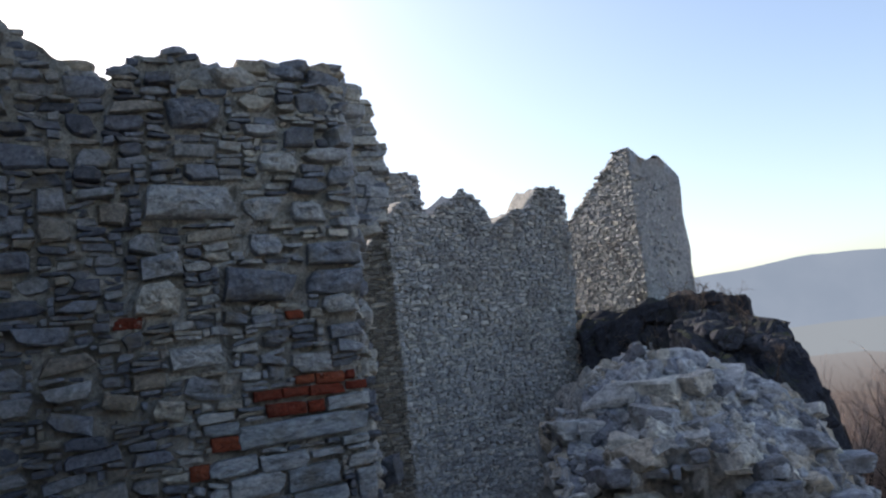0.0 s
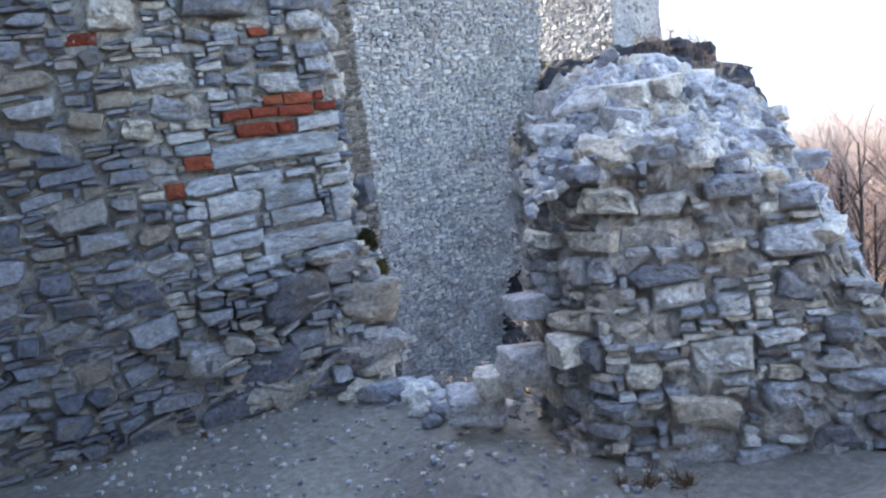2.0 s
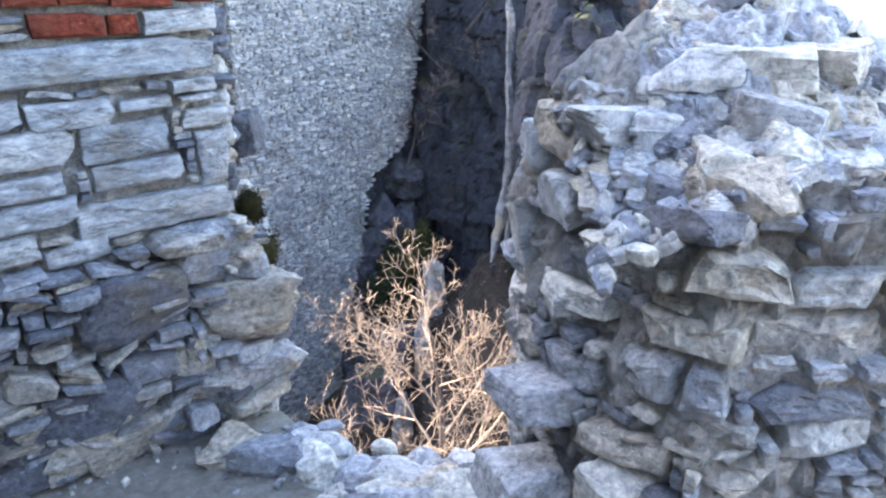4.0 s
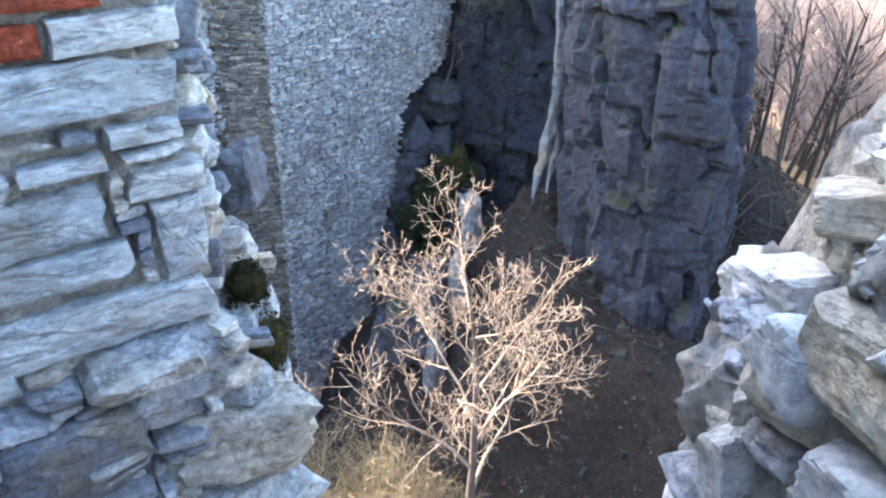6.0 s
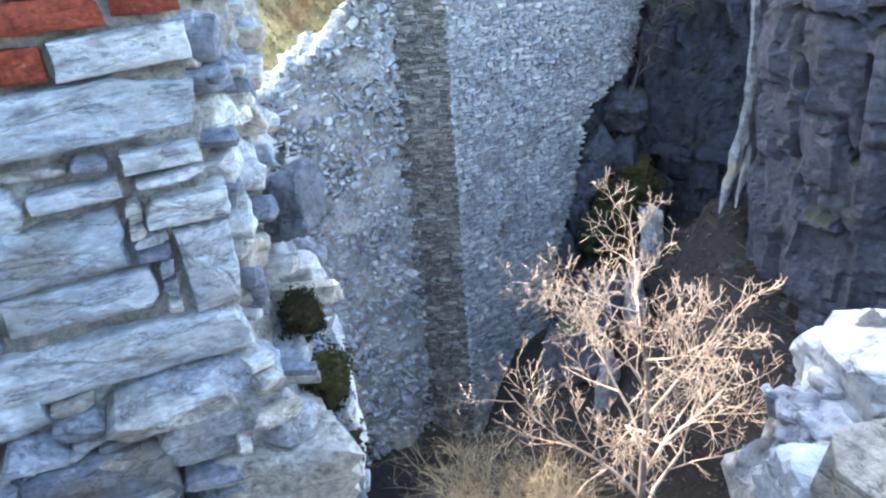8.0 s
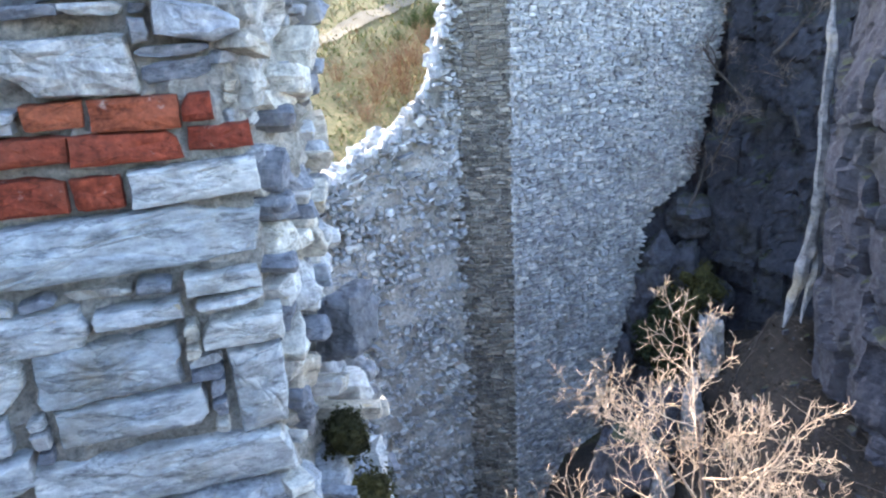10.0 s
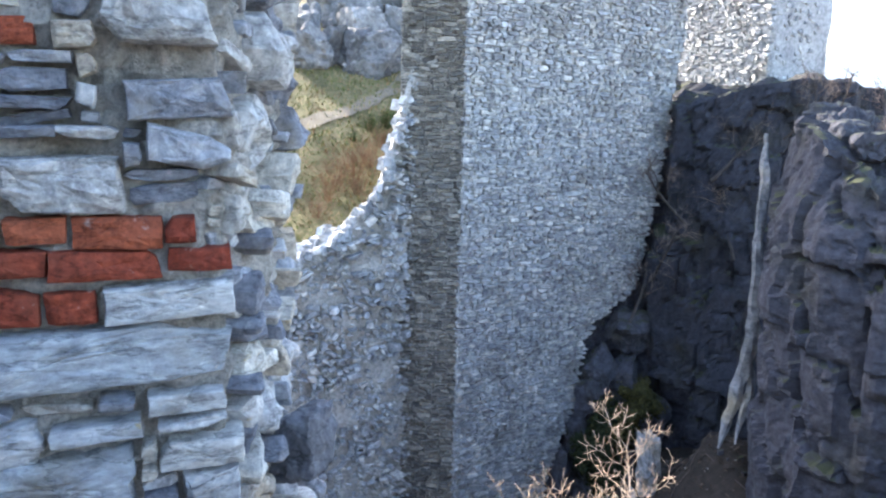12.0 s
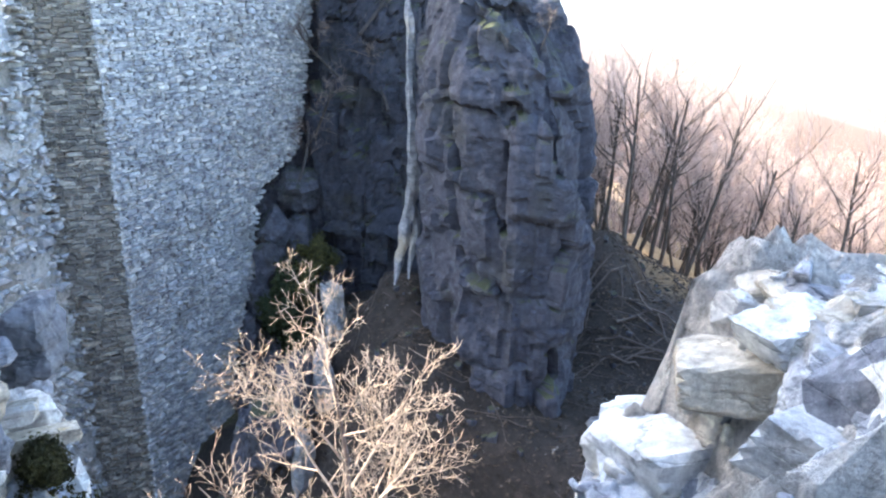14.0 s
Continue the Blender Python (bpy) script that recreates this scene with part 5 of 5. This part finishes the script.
sh.matrix_basis = pose(6.1, 8.6, ground_z(6.1, 8.6))
t.matrix_basis = pose(7.4, 8.3, ground_z(7.4, 8.3)) 

# the sunny hillside behind the cross wall
r = random.Random(23)
for k in range(26):
    x, y = r.uniform(7.0, 19.0), r.uniform(40, 50)
    boulder("outcrop_rock", "pale sunlit limestone outcrop rock on the hillside", (x, y, ground_z(x, y) + 0.3), (r.uniform(0.9, 2.2), r.uniform(0.9, 1.6), r.uniform(0.7, 1.9)), M_OUTCROP, 30 + k, rot=r.uniform(0, 360), sub=4, rough=0.5, boxy=0.95)
PATHWAY = [(2.0, 30.6), (4.9, 32.1), (8.7, 34.9), (11.6, 38.3), (14.0, 41.5)]
pw, pl = polyline(PATHWAY)
pv, pf = [], []
for i in range(61):
    p, d = pw(pl[-1] * i / 60)
    n = Vector((d.y, -d.x, 0))
    for k in range(4):
        q = p + n * (0.45 + 0.12 * nz(p.x, p.y, k, 0.9)) * (k / 1.5 - 1)
        pv.append((q.x, q.y, ground_z(q.x, q.y) + 0.05))
for i in range(60):
    for k in range(3):
        a = i * 4 + k
        pf.append((a, a + 4, a + 5, a + 1))
tagged(new("path", mesh_of("path", pv, pf, M_PATH, True)), "narrow trodden earth path across the sunny grass", "path", kind="structure")
bush = shrub("dry_bush", "reddish dry bush among the hillside grass", 81, 1.5, 40, M_DRYGRASS)
bush.matrix_basis = pose(6.2, 28.4, ground_z(6.2, 28.4))
for x, y, k in ((7.0, 28.9, 1.1), (7.8, 29.6, 0.9), (5.6, 27.4, 0.9), (6.8, 27.6, 0.8), (8.4, 28.6, 0.9), (5.0, 26.2, 0.7), (7.2, 26.4, 0.7), (4.4, 28.8, 0.7), (8.8, 31.4, 0.8)):
    copy_thing(bush, pose(x, y, ground_z(x, y), 0, 0, x * 91)).scale = (k, k, k)
green = shrub("green_shrub", "low green evergreen shrub beside the path", 85, 0.9, 60, M_LEAF)
green.matrix_basis = pose(8.6, 32.6, ground_z(8.6, 32.6))
for x, y, k in ((9.4, 33.0, 1.2), (10.1, 33.6, 1.0), (9.0, 31.8, 0.9), (7.6, 31.6, 0.8), (10.6, 34.8, 1.0)):
    copy_thing(green, pose(x, y, ground_z(x, y), 0, 0, x * 57)).scale = (k, k, k * 0.7)

# loose rock, moss and litter about the gap
boulder("dark_block", "dark angular stone block jutting from the broken end", (0.25, 0.33, 1.23), (0.095, 0.095, 0.115), M_ROCKDARK, 71, rough=0.4, rot=40, sub=4, boxy=0.92)
boulder("boulder", "lichen-stained grey boulder under the dressed stones", (-0.14, 0.02, 0.80), (0.22, 0.16, 0.17), M_STONE, 63, rough=0.25, sub=4, boxy=0.9)
boulder("boulder", "slanting grey boulder at the wall foot", (-0.50, 0.02, 0.62), (0.30, 0.17, 0.19), M_STONE, 64, rough=0.25, sub=4, boxy=0.9)
boulder("boulder", "jagged grey boulder at the ledge corner", (0.02, 0.05, 0.48), (0.24, 0.22, 0.20), M_STONE, 66, rough=0.25, sub=4, boxy=0.9)
boulder("mossy_rock", "rough rock below the ledge with moss", (0.19, 0.42, 0.16), (0.15, 0.20, 0.62), M_STUMP, 67, rough=0.4, sub=4)
for c, size, k in (((0.189, 0.22, 0.583), (0.12, 0.084, 0.15), 1), ((0.192, 0.22, 0.887), (0.052, 0.036, 0.07), 2), ((0.184, 0.22, 0.338), (0.116, 0.081, 0.084), 3), ((0.134, 0.22, 0.738), (0.039, 0.027, 0.058), 4)):
    moss("moss_cushion", "dark green moss cushion clinging to rock", c, size, M_MOSS, 90 + k, 2400, 0.009)
r = random.Random(31)
for k in range(34):
    x, y = r.uniform(-0.1, 0.55), r.uniform(-1.25, -0.35)
    if y > edge_y(x) + 0.12:
        continue
    w = r.uniform(0.04, 0.13)
    boulder("loose_stone", "loose pale stone lying on the dusty ledge", (x, y, ground_z(x, y) + w * 0.3), (w, w * r.uniform(0.6, 1.0), w * r.uniform(0.45, 0.7)), M_STUMP, 100 + k, "stone", r.uniform(0, 360), 2, 0.5)
for k in range(13):
    f = (k + r.uniform(0.2, 0.8)) / 13
    x, y = -0.22 + 0.62 * f, -0.28 - 1.0 * f + r.uniform(-0.08, 0.08)
    w = r.uniform(0.10, 0.2)
    boulder("lip_stone", "pale mortared stone on the lip of the drop", (x, y, ground_z(x, y) + w * 0.12), (w, w * r.uniform(0.6, 0.9), w * 0.5), M_STUMP, 740 + k, "stone", r.uniform(0, 360), 3, 0.4)
gravel = Heap()
for k in range(700):
    x, y = r.uniform(-2.4, 0.6), r.uniform(-2.6, -0.05)
    if y > edge_y(x) - 0.02:
        continue
    w = r.uniform(0.005, 0.022)
    gravel.add(set_in(stone_shape(r, w, w * 0.8, 0.01, w * 0.7, jit=0.2), Vector((x, y, 0)), Vector((1, 0, 0)), Vector((0, 0, 1)), ground_z(x, y) + 0.004, Vector((0, 1, 0)), r.uniform(0, 3)))
tagged(new("gravel", mesh_of("gravel", gravel.v, gravel.f, M_STUMPS)), "fine pale gravel scattered over the ledge", "gravel", kind="stuff")
litter = Heap()
for k in range(16000):
    x, y = r.uniform(6, 24), r.uniform(4, 17)
    w = r.uniform(0.03, 0.10)
    n = Vector((r.uniform(-0.7, 0.7), r.uniform(-0.7, 0.7), 1)).normalized()
    d = n.orthogonal().normalized()
    d.rotate(Matrix.Rotation(r.uniform(0, 6.3), 3, n))
    e = n.cross(d)
    p = Vector((x, y, ground_z(x, y) + 0.03))
    litter.add(([p - d * w, p - e * w * 0.5 + n * 0.01, p + d * w, p + e * w * 0.5 + n * 0.015], [(0, 1, 2), (0, 2, 3)]))
tagged(new("leaf_litter", mesh_of("leaf_litter", litter.v, litter.f, M_LITTER)), "brown fallen leaves covering the ravine slope", "leaves", kind="stuff")
verts, faces = [], []
for k in range(260):
    x, y = r.uniform(12, 26), r.uniform(4, 16)
    a, ln = r.choice((r.uniform(0, 6.28), r.gauss(-0.9, 0.35))), r.uniform(0.4, 3.2)
    pts = [Vector((x + math.cos(a) * ln * f + r.gauss(0, 0.12), y + math.sin(a) * ln * f + r.gauss(0, 0.12), 0)) for f in (0, 0.33, 0.66, 1)]
    for p in pts:
        p.z = ground_z(p.x, p.y) + 0.05 + r.uniform(0, 0.08)
    g = r.uniform(0.25, 0.7) if x < 17 else r.uniform(0.5, 1.5)
    tube(verts, faces, pts, [0.03 * g, 0.025 * g, 0.02 * g, 0.01 * g], 4)
tagged(new("fallen_sticks", mesh_of("fallen_sticks", verts, faces, M_STICK)), "fallen branches and sticks on the slope", "sticks", kind="stuff")
rubble = Heap()
for k in range(420):
    x, y = r.uniform(7, 22), r.uniform(4, 17)
    w = r.uniform(0.05, 0.22) ** 1.3
    rubble.add(set_in(stone_shape(r, w, w * 0.8, 0.1, w * 0.6, jit=0.25, tilt=0.4), Vector((x, y, 0)), Vector((1, 0, 0)), Vector((0, 0, 1)), ground_z(x, y), Vector((0, 1, 0)), r.uniform(0, 3)))
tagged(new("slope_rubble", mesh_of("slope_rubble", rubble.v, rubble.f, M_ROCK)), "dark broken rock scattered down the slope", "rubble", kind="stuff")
tuft = shrub("grass_tuft", "dry dark grass tuft at the stump's foot", 93, 0.16, 30, M_DRYGRASS)
tuft.matrix_basis = pose(0.42, -2.52, ground_z(0.42, -2.52))
for x, y, k in ((0.55, -2.62, 0.9), (0.30, -2.45, 0.7), (-1.9, -0.12, 0.6), (-1.3, -0.14, 0.5)):
    copy_thing(tuft, pose(x, y, ground_z(x, y), 0, 0, x * 90)).scale = (k, k, k)

blades = Heap()
for k in range(9000):
    x, y = r.uniform(0, 14), r.uniform(22, 42)
    if y < 22.4 + 0.25 * max(0, x - 6):
        continue
    h = r.uniform(0.08, 0.34) * (0.6 + 0.8 * abs(nz(x, y, 0, 0.4)))
    a = r.uniform(0, 6.28)
    p = Vector((x, y, ground_z(x, y) - 0.03))
    d = Vector((math.cos(a), math.sin(a), 0)) * 0.05
    blades.add(([p - d, p + d, p + Vector((r.gauss(0, 0.1), r.gauss(0, 0.1), h))], [(0, 1, 2)]))
tagged(new("hillside_grass", mesh_of("hillside_grass", blades.v, blades.f, M_BLADE)), "dry and green grass covering the sunny hillside", "grass", kind="stuff")

# the wood on the outer slope
M_GREYBARK = soil_material("grey_bark", [(0.3, (0.055, 0.045, 0.037)), (0.7, (0.12, 0.098, 0.082))], 3.0, 0.01)
# Twig colour is lifted to carry the haze that brightens the crowns.
M_HAZETWIG = soil_material("hazy_twig", [(0.3, (0.32, 0.225, 0.185)), (0.7, (0.52, 0.39, 0.33))], 3.0, 0.004)
kinds = [tree("woodland_tree", "bare brown woodland tree on the hazy slope", 50 + k, 7.4, 0.11, 3, (10, 7, 4), 0.55, M_GREYBARK, M_HAZETWIG, (0.16 * (k - 1), 0.08 * k), 0.05) for k in range(4)]
r = random.Random(12)
spots = []
while len(spots) < 250:
    az, D = r.uniform(2, 35.5), 29 + 60 * r.random() ** 1.3
    if D < 30 and az > 33:
        continue
    x, y = -0.3 + D * math.cos(radians(az)), -1.8 + D * math.sin(radians(az))
    if all((x - a) ** 2 + (y - b) ** 2 > 2.0 for a, b in spots):
        spots.append((x, y))
while len(spots) < 266:
    az, D = r.uniform(22, 35), r.uniform(26, 36)
    x, y = -0.3 + D * math.cos(radians(az)), -1.8 + D * math.sin(radians(az))
    if all((x - a) ** 2 + (y - b) ** 2 > 0.8 for a, b in spots):
        spots.append((x, y))
for i, (x, y) in enumerate(spots):
    m = pose(x, y, ground_z(x, y), r.uniform(-4, 4), r.uniform(-4, 4), r.uniform(0, 360))
    k = r.uniform(0.68, 0.94) if math.hypot(x, y) < 38 else r.uniform(0.85, 1.15)
    ob = kinds[i] if i < 4 else copy_thing(kinds[i % 4], m)
    ob.matrix_basis = m @ Matrix.Diagonal((k, k, k, 1))
    tagged(ob, group="woodland trees")

inner = copy_thing(kinds[1], pose(13.6, 27.0, ground_z(13.6, 27.0)))
inner.scale = (0.95, 0.95, 1.0)
scrub = tree("scrub_tree", "small bare scrub tree on the cliff crest", 71, 1.3, 0.035, 3, (7, 5, 4), 0.9, M_BARK, M_WOOD, (0.4, -0.3), 0.0)
scrub.matrix_basis = pose(15.4, 13.0, 2.2)
for x, y, z, k in ((14.6, 10.6, 1.4, 0.8), (15.8, 14.0, 2.3, 0.9), (14.3, 9.4, 0.5, 0.7), (16.0, 11.8, 1.9, 1.0)):
    copy_thing(scrub, pose(x, y, z, 0, 0, x * 50)).scale = (k, k, k)
for x, y, z, k, a in ((17.6, 19.6, 0.2, 2.0, 40), (18.2, 19.2, -2.4, 2.2, 120), (16.8, 20.6, -1.4, 1.8, 200), (15.8, 20.4, -3.4, 1.9, 300), (19.4, 18.5, 1.6, 1.6, 10), (14.5, 19.4, -4.6, 1.6, 80)):
    copy_thing(scrub, pose(x, y, z, 25, 10, a)).scale = (k, k, k)
